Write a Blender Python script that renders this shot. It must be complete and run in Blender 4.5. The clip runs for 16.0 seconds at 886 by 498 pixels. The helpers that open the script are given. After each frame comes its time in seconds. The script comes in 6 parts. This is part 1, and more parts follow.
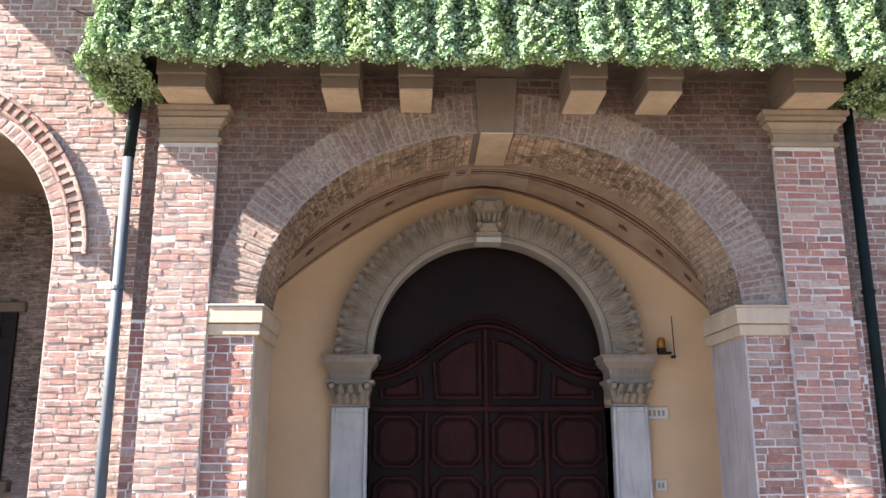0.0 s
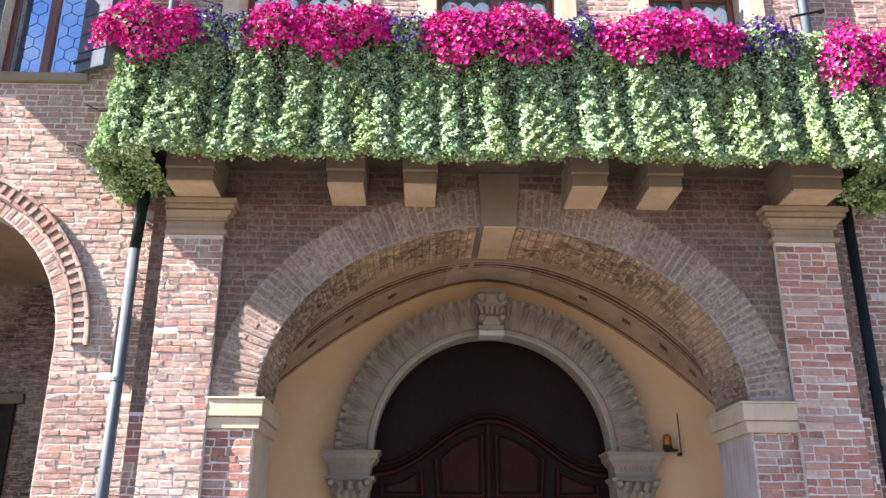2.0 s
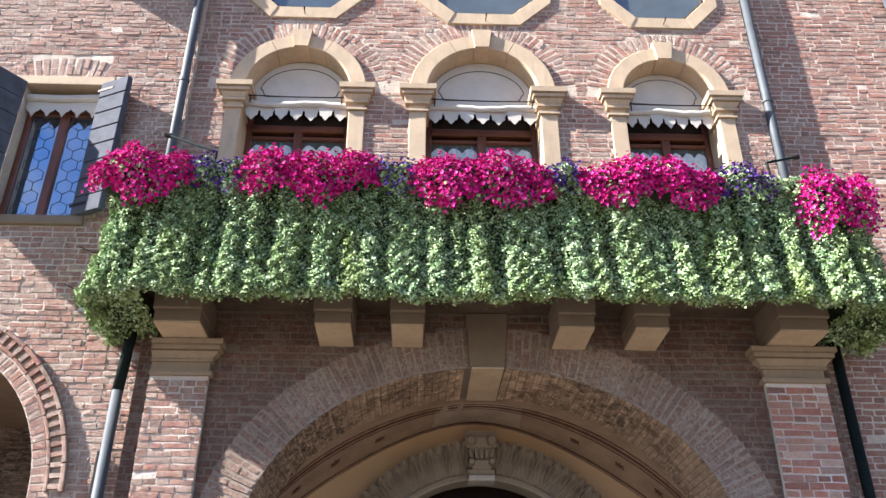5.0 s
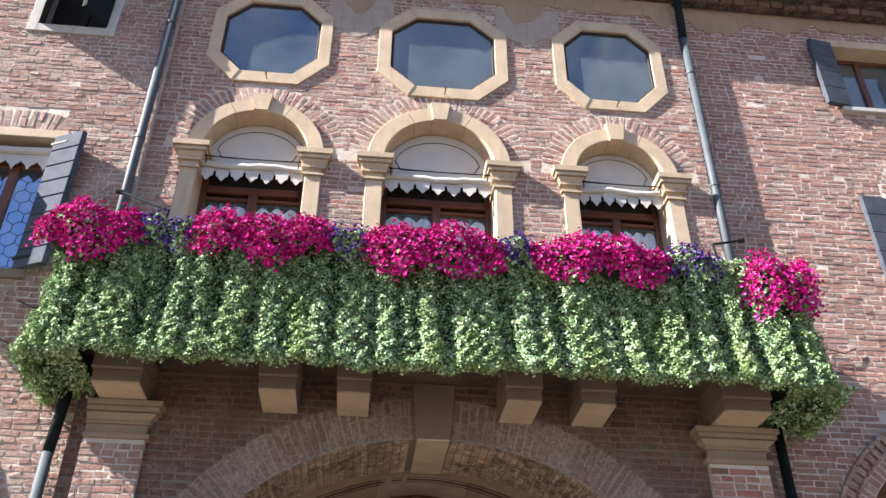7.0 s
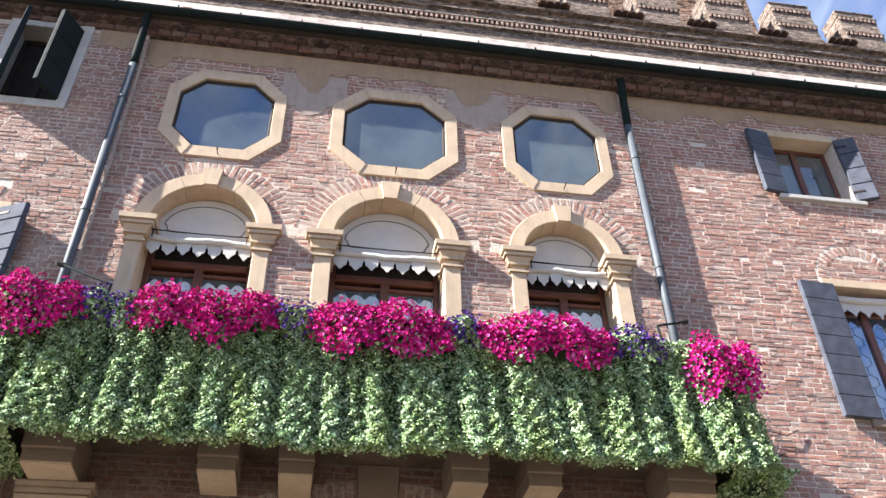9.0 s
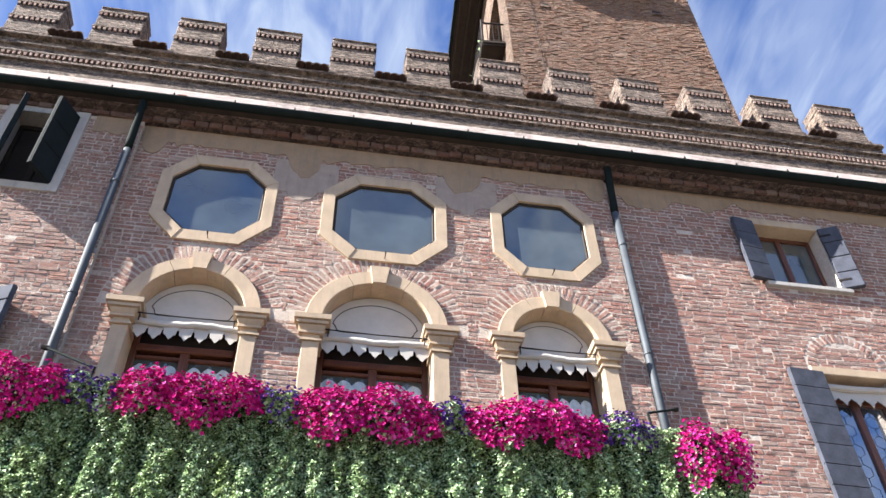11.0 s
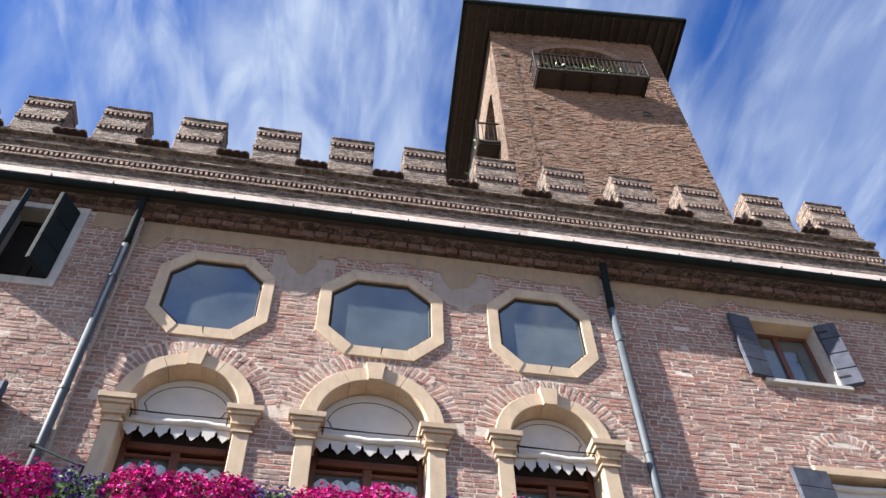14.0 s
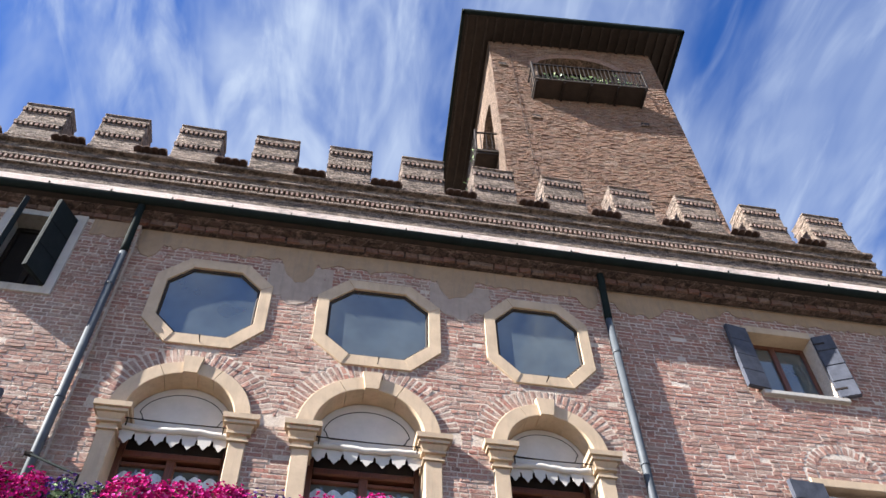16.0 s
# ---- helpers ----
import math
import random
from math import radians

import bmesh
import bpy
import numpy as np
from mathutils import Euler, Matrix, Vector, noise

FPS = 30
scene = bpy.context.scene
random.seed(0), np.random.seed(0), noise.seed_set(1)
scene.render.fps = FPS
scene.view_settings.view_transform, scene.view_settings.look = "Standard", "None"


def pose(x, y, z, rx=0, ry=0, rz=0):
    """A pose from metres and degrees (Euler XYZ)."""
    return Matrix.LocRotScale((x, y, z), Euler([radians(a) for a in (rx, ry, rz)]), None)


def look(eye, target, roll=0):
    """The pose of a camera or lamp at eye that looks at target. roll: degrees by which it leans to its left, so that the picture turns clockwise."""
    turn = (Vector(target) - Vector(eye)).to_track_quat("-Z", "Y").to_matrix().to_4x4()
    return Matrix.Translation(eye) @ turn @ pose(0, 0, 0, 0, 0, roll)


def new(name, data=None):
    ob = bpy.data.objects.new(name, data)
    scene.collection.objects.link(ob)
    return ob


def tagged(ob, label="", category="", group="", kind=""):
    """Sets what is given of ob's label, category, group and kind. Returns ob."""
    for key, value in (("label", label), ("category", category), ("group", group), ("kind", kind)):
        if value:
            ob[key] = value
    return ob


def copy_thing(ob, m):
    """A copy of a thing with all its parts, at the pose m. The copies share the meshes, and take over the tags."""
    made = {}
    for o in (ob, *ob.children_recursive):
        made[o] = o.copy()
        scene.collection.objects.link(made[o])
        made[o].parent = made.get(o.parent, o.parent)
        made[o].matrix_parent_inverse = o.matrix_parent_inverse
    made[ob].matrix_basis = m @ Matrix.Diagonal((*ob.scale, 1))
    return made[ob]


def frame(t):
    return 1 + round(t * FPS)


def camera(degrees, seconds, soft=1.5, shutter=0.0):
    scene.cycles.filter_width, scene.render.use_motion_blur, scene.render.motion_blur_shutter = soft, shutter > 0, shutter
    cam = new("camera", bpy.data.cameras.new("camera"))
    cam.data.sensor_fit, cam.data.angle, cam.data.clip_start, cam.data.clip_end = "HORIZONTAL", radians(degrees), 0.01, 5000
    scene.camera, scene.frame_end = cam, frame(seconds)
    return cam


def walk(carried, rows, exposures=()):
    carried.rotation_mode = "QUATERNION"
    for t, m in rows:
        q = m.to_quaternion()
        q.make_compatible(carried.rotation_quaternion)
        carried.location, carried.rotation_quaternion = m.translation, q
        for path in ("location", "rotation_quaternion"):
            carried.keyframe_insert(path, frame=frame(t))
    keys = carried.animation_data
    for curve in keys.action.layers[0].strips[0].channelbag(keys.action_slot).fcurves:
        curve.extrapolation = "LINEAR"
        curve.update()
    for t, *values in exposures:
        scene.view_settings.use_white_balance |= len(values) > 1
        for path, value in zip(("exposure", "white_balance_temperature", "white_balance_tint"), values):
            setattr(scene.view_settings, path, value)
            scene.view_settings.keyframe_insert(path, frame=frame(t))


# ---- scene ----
cam = camera(55.0, 16.0)
PATH = [
    (0, (-0.795, -8.047, 1.696), (-0.734, -6.101, 2.155), -0.2),
    (0.5, (-0.81, -8.053, 1.694), (-0.749, -6.118, 2.199), -0.2),
    (1, (-0.81, -8.056, 1.689), (-0.75, -6.135, 2.239), 0.1),
    (1.5, (-0.804, -8.053, 1.691), (-0.749, -6.148, 2.298), 0.1),
    (2, (-0.799, -8.057, 1.689), (-0.746, -6.173, 2.358), 0.2),
    (2.5, (-0.787, -8.062, 1.687), (-0.74, -6.199, 2.415), 0.4),
    (3, (-0.772, -8.074, 1.689), (-0.731, -6.231, 2.466), 0.5),
    (3.5, (-0.759, -8.072, 1.689), (-0.72, -6.25, 2.514), 0.7),
    (4, (-0.748, -8.079, 1.689), (-0.701, -6.281, 2.564), 0.4),
    (6.3, (-0.698, -8.053, 1.675), (-0.606, -6.364, 2.741), -0.1),
    (6.5, (-0.697, -8.059, 1.677), (-0.588, -6.378, 2.755), 0.0),
    (7, (-0.704, -8.066, 1.683), (-0.542, -6.409, 2.792), 0.4),
    (7.5, (-0.699, -8.071, 1.684), (-0.5, -6.443, 2.828), 0.2),
    (8, (-0.69, -8.074, 1.682), (-0.465, -6.478, 2.865), -0.2),
    (8.5, (-0.68, -8.073, 1.688), (-0.436, -6.509, 2.91), -0.6),
    (9, (-0.672, -8.083, 1.685), (-0.41, -6.547, 2.94), -1.2),
    (11.3, (-0.658, -8.076, 1.662), (-0.392, -6.695, 3.084), -1.7),
    (11.5, (-0.66, -8.078, 1.661), (-0.396, -6.706, 3.092), -1.9),
    (12, (-0.666, -8.08, 1.661), (-0.405, -6.738, 3.121), -1.9),
    (12.5, (-0.663, -8.083, 1.662), (-0.404, -6.775, 3.152), -1.8),
    (13, (-0.665, -8.08, 1.658), (-0.408, -6.805, 3.177), -1.9),
    (13.5, (-0.672, -8.08, 1.661), (-0.42, -6.832, 3.204), -1.9),
    (14, (-0.673, -8.086, 1.661), (-0.422, -6.854, 3.217), -2.0),
    (14.5, (-0.679, -8.079, 1.658), (-0.432, -6.858, 3.222), -2.0),
    (15, (-0.681, -8.079, 1.663), (-0.432, -6.863, 3.231), -2.0),
    (15.5, (-0.68, -8.079, 1.666), (-0.426, -6.864, 3.234), -2.0),
    (16, (-0.676, -8.092, 1.667), (-0.422, -6.878, 3.235), -1.9),
]
walk(cam, [(t, look(eye, target, roll)) for t, eye, target, roll in PATH],
     exposures=[(0, 3.06), (1.5, 3.0), (3.5, 2.62), (7, 2.22), (9.2, 2.40), (12.5, 2.08), (16, 2.08)])

# ---- world, sun, exposure ----
SUN_FROM = Vector((-4.3, -1.0, 3.25)).normalized()
SUN_ELEV = math.asin(SUN_FROM.z)
SUN_AZIM = math.atan2(SUN_FROM.x, SUN_FROM.y)

world = bpy.data.worlds.new("sky")
scene.world = world
world.use_nodes = True
wn, wl = world.node_tree.nodes, world.node_tree.links
wn.clear()
w_out, w_bg = wn.new("ShaderNodeOutputWorld"), wn.new("ShaderNodeBackground")
w_sky = wn.new("ShaderNodeTexSky")
w_sky.sky_type, w_sky.sun_disc = "NISHITA", False
w_sky.sun_elevation, w_sky.sun_rotation = SUN_ELEV, SUN_AZIM
w_sky.air_density, w_sky.dust_density, w_sky.ozone_density = 1.0, 0.0, 6.0
w_co, w_sep = wn.new("ShaderNodeTexCoord"), wn.new("ShaderNodeSeparateXYZ")
w_max = wn.new("ShaderNodeMath")
w_max.operation, w_max.inputs[1].default_value = "MAXIMUM", 0.12
w_div = wn.new("ShaderNodeVectorMath")
w_div.operation = "DIVIDE"
w_comb = wn.new("ShaderNodeCombineXYZ")
wl.new(w_co.outputs["Generated"], w_sep.inputs[0])
wl.new(w_sep.outputs["Z"], w_max.inputs[0])
for k in range(3):
    wl.new(w_max.outputs[0], w_comb.inputs[k])
wl.new(w_co.outputs["Generated"], w_div.inputs[0])
wl.new(w_comb.outputs[0], w_div.inputs[1])


def cloud_layer(scale, stretch, turn, seed, lo, hi, warp):
    """A veil of cirrus on a flat layer high above: streaks stretched one way."""
    mp, nz, rp = wn.new("ShaderNodeMapping"), wn.new("ShaderNodeTexNoise"), wn.new("ShaderNodeMapRange")
    mp.inputs["Rotation"].default_value = (0, 0, radians(turn))
    mp.inputs["Scale"].default_value = (stretch, 1.0, 1.0)
    mp.inputs["Location"].default_value = (seed, seed * 0.37, 0)
    nz.inputs["Scale"].default_value, nz.inputs["Detail"].default_value = scale, 5
    nz.inputs["Roughness"].default_value, nz.inputs["Distortion"].default_value = 0.55, warp
    rp.interpolation_type = "SMOOTHSTEP"
    rp.inputs["From Min"].default_value, rp.inputs["From Max"].default_value = lo, hi
    wl.new(w_div.outputs[0], mp.inputs[0])
    wl.new(mp.outputs[0], nz.inputs["Vector"])
    wl.new(nz.outputs["Fac"], rp.inputs["Value"])
    return rp.outputs[0]


veil_a = cloud_layer(1.5, 2.6, 62, 3.1, 0.30, 0.72, 0.8)
veil_b = cloud_layer(4.5, 3.8, 48, 7.7, 0.42, 0.75, 0.8)
veil_c = cloud_layer(0.9, 1.0, 0, 1.9, 0.25, 0.66, 0.0)
# the thicker cloud bank over the roofs
w_bank, w_near = wn.new("ShaderNodeVectorMath"), wn.new("ShaderNodeMapRange")
w_bank.operation = "DISTANCE"
w_bank.inputs[1].default_value = (-0.34, 0.42, 1.0)
w_near.interpolation_type = "SMOOTHSTEP"
for key, v in (("From Min", 0.72), ("From Max", 0.05), ("To Min", 0.0), ("To Max", 0.75)):
    w_near.inputs[key].default_value = v
wl.new(w_div.outputs[0], w_bank.inputs[0])
wl.new(w_bank.outputs["Value"], w_near.inputs["Value"])
w_more = wn.new("ShaderNodeMath")
w_more.operation = "ADD"
wl.new(veil_c, w_more.inputs[0])
wl.new(w_near.outputs[0], w_more.inputs[1])
w_add = wn.new("ShaderNodeMath")
w_add.operation = "MULTIPLY_ADD"
w_add.inputs[1].default_value = 0.5
wl.new(veil_b, w_add.inputs[0])
wl.new(veil_a, w_add.inputs[2])
w_mul = wn.new("ShaderNodeMath")
w_mul.operation, w_mul.use_clamp = "MULTIPLY", True
wl.new(w_add.outputs[0], w_mul.inputs[0])
wl.new(w_more.outputs[0], w_mul.inputs[1])
w_mix = wn.new("ShaderNodeMix")
w_mix.data_type = "RGBA"
w_mix.inputs["B"].default_value = (2.9, 3.45, 4.5, 1)
wl.new(w_mul.outputs[0], w_mix.inputs["Factor"])
w_hue = wn.new("ShaderNodeHueSaturation")
w_hue.inputs["Saturation"].default_value, w_hue.inputs["Value"].default_value = 1.2, 1.12
w_hue.inputs["Hue"].default_value = 0.513
wl.new(w_sky.outputs[0], w_hue.inputs["Color"])
wl.new(w_hue.outputs[0], w_mix.inputs["A"])
wl.new(w_mix.outputs["Result"], w_bg.inputs["Color"])
w_bg.inputs["Strength"].default_value = 0.05
wl.new(w_bg.outputs[0], w_out.inputs[0])

sun = new("sun", bpy.data.lights.new("sun", "SUN"))
sun.data.energy, sun.data.angle, sun.data.color = 4.6, radians(0.5), (1.0, 0.96, 0.92)
sun.matrix_world = look(SUN_FROM * 40, (0, 0, 0))


# ---- materials ----
class Nodes:
    """A small helper to lay out a node material."""

    def __init__(self, name, rough=0.8, metal=0.0, spec=0.4):
        self.mat = bpy.data.materials.new(name)
        self.mat.use_nodes = True
        self.t = self.mat.node_tree
        self.b = self.t.nodes["Principled BSDF"]
        self.b.inputs["Roughness"].default_value = rough
        self.b.inputs["Metallic"].default_value = metal
        self.b.inputs["Specular IOR Level"].default_value = spec

    def add(self, kind, **inputs):
        n = self.t.nodes.new(kind)
        for key, v in inputs.items():
            sock = n.inputs[key.replace("_", " ")]
            if isinstance(v, bpy.types.NodeSocket):
                self.t.links.new(v, sock)
            else:
                sock.default_value = v
        return n

    def link(self, a, b):
        self.t.links.new(a, b)

    def pos(self):
        return self.add("ShaderNodeNewGeometry").outputs["Position"]

    def noise(self, scale, detail=4, rough=0.55, vec=None, stretch=None):
        v = vec or self.pos()
        if stretch:
            mp = self.add("ShaderNodeMapping", Vector=v)
            mp.inputs["Scale"].default_value = stretch
            v = mp.outputs[0]
        return self.add("ShaderNodeTexNoise", Vector=v, Scale=scale, Detail=detail, Roughness=rough).outputs["Fac"]

    def ramp(self, fac, stops, mode="LINEAR"):
        r = self.add("ShaderNodeValToRGB", Fac=fac)
        r.color_ramp.interpolation = mode
        e = r.color_ramp.elements
        while len(e) < len(stops):
            e.new(0.5)
        for el, (p, c) in zip(e, stops):
            el.position, el.color = p, (*c, 1)
        return r.outputs[0]

    def rng(self, fac, a, b, lo=0.0, hi=1.0):
        n = self.add("ShaderNodeMapRange", Value=fac)
        for key, v in (("From Min", a), ("From Max", b), ("To Min", lo), ("To Max", hi)):
            n.inputs[key].default_value = v
        return n.outputs[0]

    def mix(self, fac, a, b, blend="MIX"):
        n = self.t.nodes.new("ShaderNodeMix")
        n.data_type, n.blend_type = "RGBA", blend
        for sock, v in (("Factor", fac), ("A", a), ("B", b)):
            if isinstance(v, bpy.types.NodeSocket):
                self.link(v, n.inputs[sock])
            else:
                n.inputs[sock].default_value = v if sock == "Factor" else (*v, 1)
        return n.outputs["Result"]

    def math(self, op, a, b=0.0):
        n = self.t.nodes.new("ShaderNodeMath")
        n.operation = op
        for k, v in enumerate((a, b)):
            if isinstance(v, bpy.types.NodeSocket):
                self.link(v, n.inputs[k])
            else:
                n.inputs[k].default_value = v
        return n.outputs[0]

    def color(self, sock):
        self.link(sock, self.b.inputs["Base Color"])
        return self

    def bump(self, height, strength=0.4, dist=0.01):
        n = self.add("ShaderNodeBump", Height=height, Strength=strength, Distance=dist)
        self.link(n.outputs[0], self.b.inputs["Normal"])
        return self

    def piece(self):
        """A random number for each loose piece or each object."""
        g, o = self.add("ShaderNodeNewGeometry"), self.add("ShaderNodeObjectInfo")
        return self.math("FRACT", self.math("ADD", g.outputs["Random Per Island"], o.outputs["Random"]))


BRICKS = [(0.0, (0.12, 0.07, 0.06)), (0.10, (0.22, 0.085, 0.065)), (0.28, (0.33, 0.115, 0.085)), (0.45, (0.29, 0.155, 0.12)),
          (0.6, (0.36, 0.21, 0.165)), (0.72, (0.42, 0.17, 0.11)), (0.85, (0.24, 0.18, 0.155)), (0.95, (0.44, 0.33, 0.27))]
MORTAR = (0.58, 0.51, 0.455)


def grime(m, c, dark, amount):
    """Fine soot and pits, and broad damp patches, over brick and joint alike."""
    c = m.mix(m.rng(m.noise(30, 8, 0.95), 0.51, 0.42, 0.0, min(0.9, amount * 1.25)), c, dark)
    return m.mix(m.rng(m.noise(2.6, 6, 0.75), 0.46, 0.68, 0.0, amount * 0.6), c, dark)


def brick_material(name, pale, pink=0.0, tone=1.0, smear=0.3, even=0.3, soot=0.6, grey=0.0, toward=(0.36, 0.285, 0.245)):
    """Hand-made brick: each piece its own colour, with lime residue and smeared mortar over it in patches."""
    m = Nodes(name, 0.94, 0, 0.15)
    stops = [(p, tuple(v * tone for v in c)) for p, c in BRICKS]
    base = m.ramp(m.piece(), stops)
    base = m.mix(even, base, tuple(tone * v for v in (0.31 + pink, 0.165 + pink * 0.4, 0.125 + pink * 0.4)))
    base = m.mix(m.rng(m.noise(38, 5, 0.7), 0.35, 0.75, 0.0, 0.45), base, (0.38 + pink, 0.22 + pink * 0.4, 0.175 + pink * 0.4))
    base = m.mix(m.rng(m.noise(13, 6, 0.85), 0.49, 0.57, 0.0, smear), base, (0.50, 0.41, 0.34))
    base = m.mix(grey, base, toward)
    lime = m.math("MULTIPLY", m.rng(m.noise(1.1, 5, 0.6), 0.62 - pale, 0.86 - pale), m.rng(m.noise(16, 6, 0.85), 0.36, 0.58))
    base = m.mix(lime, base, (0.52, 0.43, 0.36))
    m.color(grime(m, base, (0.105, 0.072, 0.06), soot))
    m.bump(m.mix(0.4, m.noise(40, 6, 0.85), m.noise(150, 3, 0.6)), 1.0, 0.016)
    return m.mat


def mortar_material(name, colour=MORTAR, soot=0.55):
    m = Nodes(name, 0.95, 0, 0.15)
    c = m.mix(m.rng(m.noise(2.0, 5), 0.3, 0.7), colour, tuple(v * 0.72 for v in colour))
    c = m.mix(m.rng(m.noise(13, 6, 0.85), 0.52, 0.60, 0.0, 0.35), c, (0.36, 0.25, 0.20))
    m.color(grime(m, c, (0.20, 0.155, 0.13), soot))
    m.bump(m.noise(50, 6, 0.85), 1.0, 0.014)
    return m.mat


def stone_material(name, colour, dirt=0.5, scale=1.0, streak=True):
    m = Nodes(name, 0.8)
    c = m.mix(m.rng(m.noise(3.0 * scale, 5), 0.35, 0.7), colour, tuple(v * 0.8 for v in colour))
    if streak:
        d = m.math("MULTIPLY", m.rng(m.noise(9, 4, 0.6, stretch=(1.6, 1.6, 0.18)), 0.5, 0.78), dirt)
        c = m.mix(d, c, (0.17, 0.145, 0.115))
    c = m.mix(m.rng(m.noise(42 * scale, 4, 0.7), 0.5, 0.8, 0, 0.35), c, tuple(v * 0.6 for v in colour))
    m.color(c)
    m.bump(m.noise(55 * scale, 5, 0.7), 0.35, 0.006)
    return m.mat


def far_brick_material(name, pale, scale=1.0, warm=(0.33, 0.23, 0.17)):
    """Brickwork seen from far off: courses, joints and odd bricks in the material."""
    m = Nodes(name, 0.9)
    sep = m.add("ShaderNodeSeparateXYZ", Vector=m.pos())
    wob = m.math("MULTIPLY", m.math("SUBTRACT", m.noise(2.2, 3), 0.5), 0.05)
    u = m.math("ADD", sep.outputs["X"], sep.outputs["Y"])
    v = m.math("ADD", sep.outputs["Z"], wob)
    vec = m.add("ShaderNodeCombineXYZ", X=u, Y=v).outputs[0]
    br = m.add("ShaderNodeTexBrick", Vector=vec, Scale=1.0, Mortar_Size=0.009 * scale, Mortar_Smooth=0.3, Bias=-0.1,
               Brick_Width=0.26 * scale, Row_Height=0.07 * scale)
    br.inputs["Color1"].default_value = (*[v * 0.72 for v in warm], 1)
    br.inputs["Color2"].default_value = (*[min(1, v * 1.15) for v in warm], 1)
    br.inputs["Mortar"].default_value = (*[min(1, v * 1.35 + 0.03) for v in warm], 1)
    dark, light = tuple(v * 0.16 for v in warm), tuple(min(1, v * 2.3 + 0.03) for v in warm)
    c = m.mix(m.rng(m.noise(8, 7, 0.9, stretch=(1, 1, 3.2)), 0.47, 0.55, 0, 0.9), br.outputs["Color"], dark)
    c = m.mix(m.rng(m.noise(7, 5, 0.8, stretch=(1, 1, 3.0)), 0.52, 0.66, 0, 0.75), c, light)
    c = m.mix(m.rng(m.noise(0.7, 5, 0.6), 0.6 - pale, 0.85 - pale, 0, 0.6), c, light)
    m.color(c)
    h = m.math("ADD", m.math("MULTIPLY", br.outputs["Fac"], -0.7), m.noise(14, 5, 0.8, stretch=(1, 1, 2.5)))
    m.bump(h, 1.0, 0.035)
    return m.mat


def plain_material(name, colour, rough=0.7, metal=0.0, vary=0.25, scale=12, bump=0.15, spec=0.4):
    m = Nodes(name, rough, metal, spec)
    c = m.mix(m.rng(m.noise(scale, 4), 0.3, 0.7), colour, tuple(v * (1 - vary) for v in colour))
    c = m.mix(m.rng(m.noise(scale * 7, 3, 0.7), 0.5, 0.8, 0, vary), c, tuple(min(1, v * 1.3 + 0.01) for v in colour))
    m.color(c)
    if bump:
        m.bump(m.noise(scale * 6, 4, 0.6), bump, 0.005)
    return m.mat


def wood_material(name, colour, rough=0.45, along="z"):
    m = Nodes(name, rough)
    st = {"z": (9, 9, 0.7), "x": (0.7, 9, 9)}[along]
    g = m.noise(9, 6, 0.6, stretch=st)
    c = m.mix(m.rng(g, 0.3, 0.7), colour, tuple(v * 0.45 for v in colour))
    c = m.mix(m.rng(m.noise(2.0, 3), 0.45, 0.75, 0, 0.5), c, tuple(v * 1.5 for v in colour))
    m.color(c)
    m.bump(g, 0.25, 0.004)
    return m.mat


def leaf_material(name, stops, rough=0.45, tint=None):
    m = Nodes(name, rough, 0, 0.2)
    c = m.ramp(m.piece(), stops)
    if tint:
        c = m.mix(m.rng(m.noise(1.7, 4, stretch=(2.2, 1, 0.5)), 0.4, 0.7, 0.0, 0.6), c, tint)
    m.color(c)
    return m.mat


M_BRICK = brick_material("old brick", 0.0, 0.03, 0.98, 0.3, 0.2, 0.5, 0.15)
M_BRICK_PALE = brick_material("limewashed brick", 0.14, 0.02, 0.92, 0.5, 0.1, 0.55, 0.2)
M_BRICK_UP = brick_material("weathered upper brick", 0.15, 0.025, 0.98, 0.5, 0.15, 0.55, 0.05)
M_TOOTH = brick_material("toothed course brick", 0.0, -0.02, 0.7, 0.8, 0.6, 0.4, 0.4)
M_BRICK_ARCH = brick_material("pale arch brick", 0.10, -0.03, 0.7, 0.6, 0.3, 0.7, 0.35, (0.33, 0.27, 0.22))
# low tone holds grime and the balcony's shade on the spandrel
M_BRICK_LOW = brick_material("brown grimy shade-toned brick", -0.06, -0.08, 0.42, 0.2, 0.3, 0.85)
M_BRICK_PIER = brick_material("pink pier brick", 0.02, 0.02, 1.0, 0.3, 0.2, 0.4)
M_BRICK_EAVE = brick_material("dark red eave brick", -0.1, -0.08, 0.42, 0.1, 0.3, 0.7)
M_BRICK_TOWER = brick_material("tan tower brick", 0.08, -0.02, 0.8, 0.35, 0.1, 0.8, 0.4, (0.33, 0.24, 0.155))
M_MORTAR_BED = mortar_material("smeared lime mortar", (0.40, 0.335, 0.275), 0.8)
M_BRICK_RED = brick_material("red brick", 0.0, 0.05, 1.3, 0.2, 0.1, 0.35)
M_MORTAR = mortar_material("lime mortar", (0.64, 0.565, 0.485), 0.35)
M_MORTAR_EAST = mortar_material("whitish lime mortar", (0.65, 0.575, 0.50), 0.3)
# spandrel mortar, darkened for the shade below the balcony
M_MORTAR_LOW = mortar_material("brown shade-toned mortar", (0.22, 0.18, 0.145), 0.85)
M_MORTAR_UP = mortar_material("rough lime mortar", (0.60, 0.515, 0.43), 0.35)
M_MORTAR_PALE = mortar_material("pale lime mortar", (0.74, 0.67, 0.61), 0.2)
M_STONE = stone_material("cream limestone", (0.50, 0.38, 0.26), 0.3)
# darker brown limestone with dirt streaks
M_STONE_DIRTY = stone_material("dark dirty limestone", (0.19, 0.142, 0.10), 0.6)
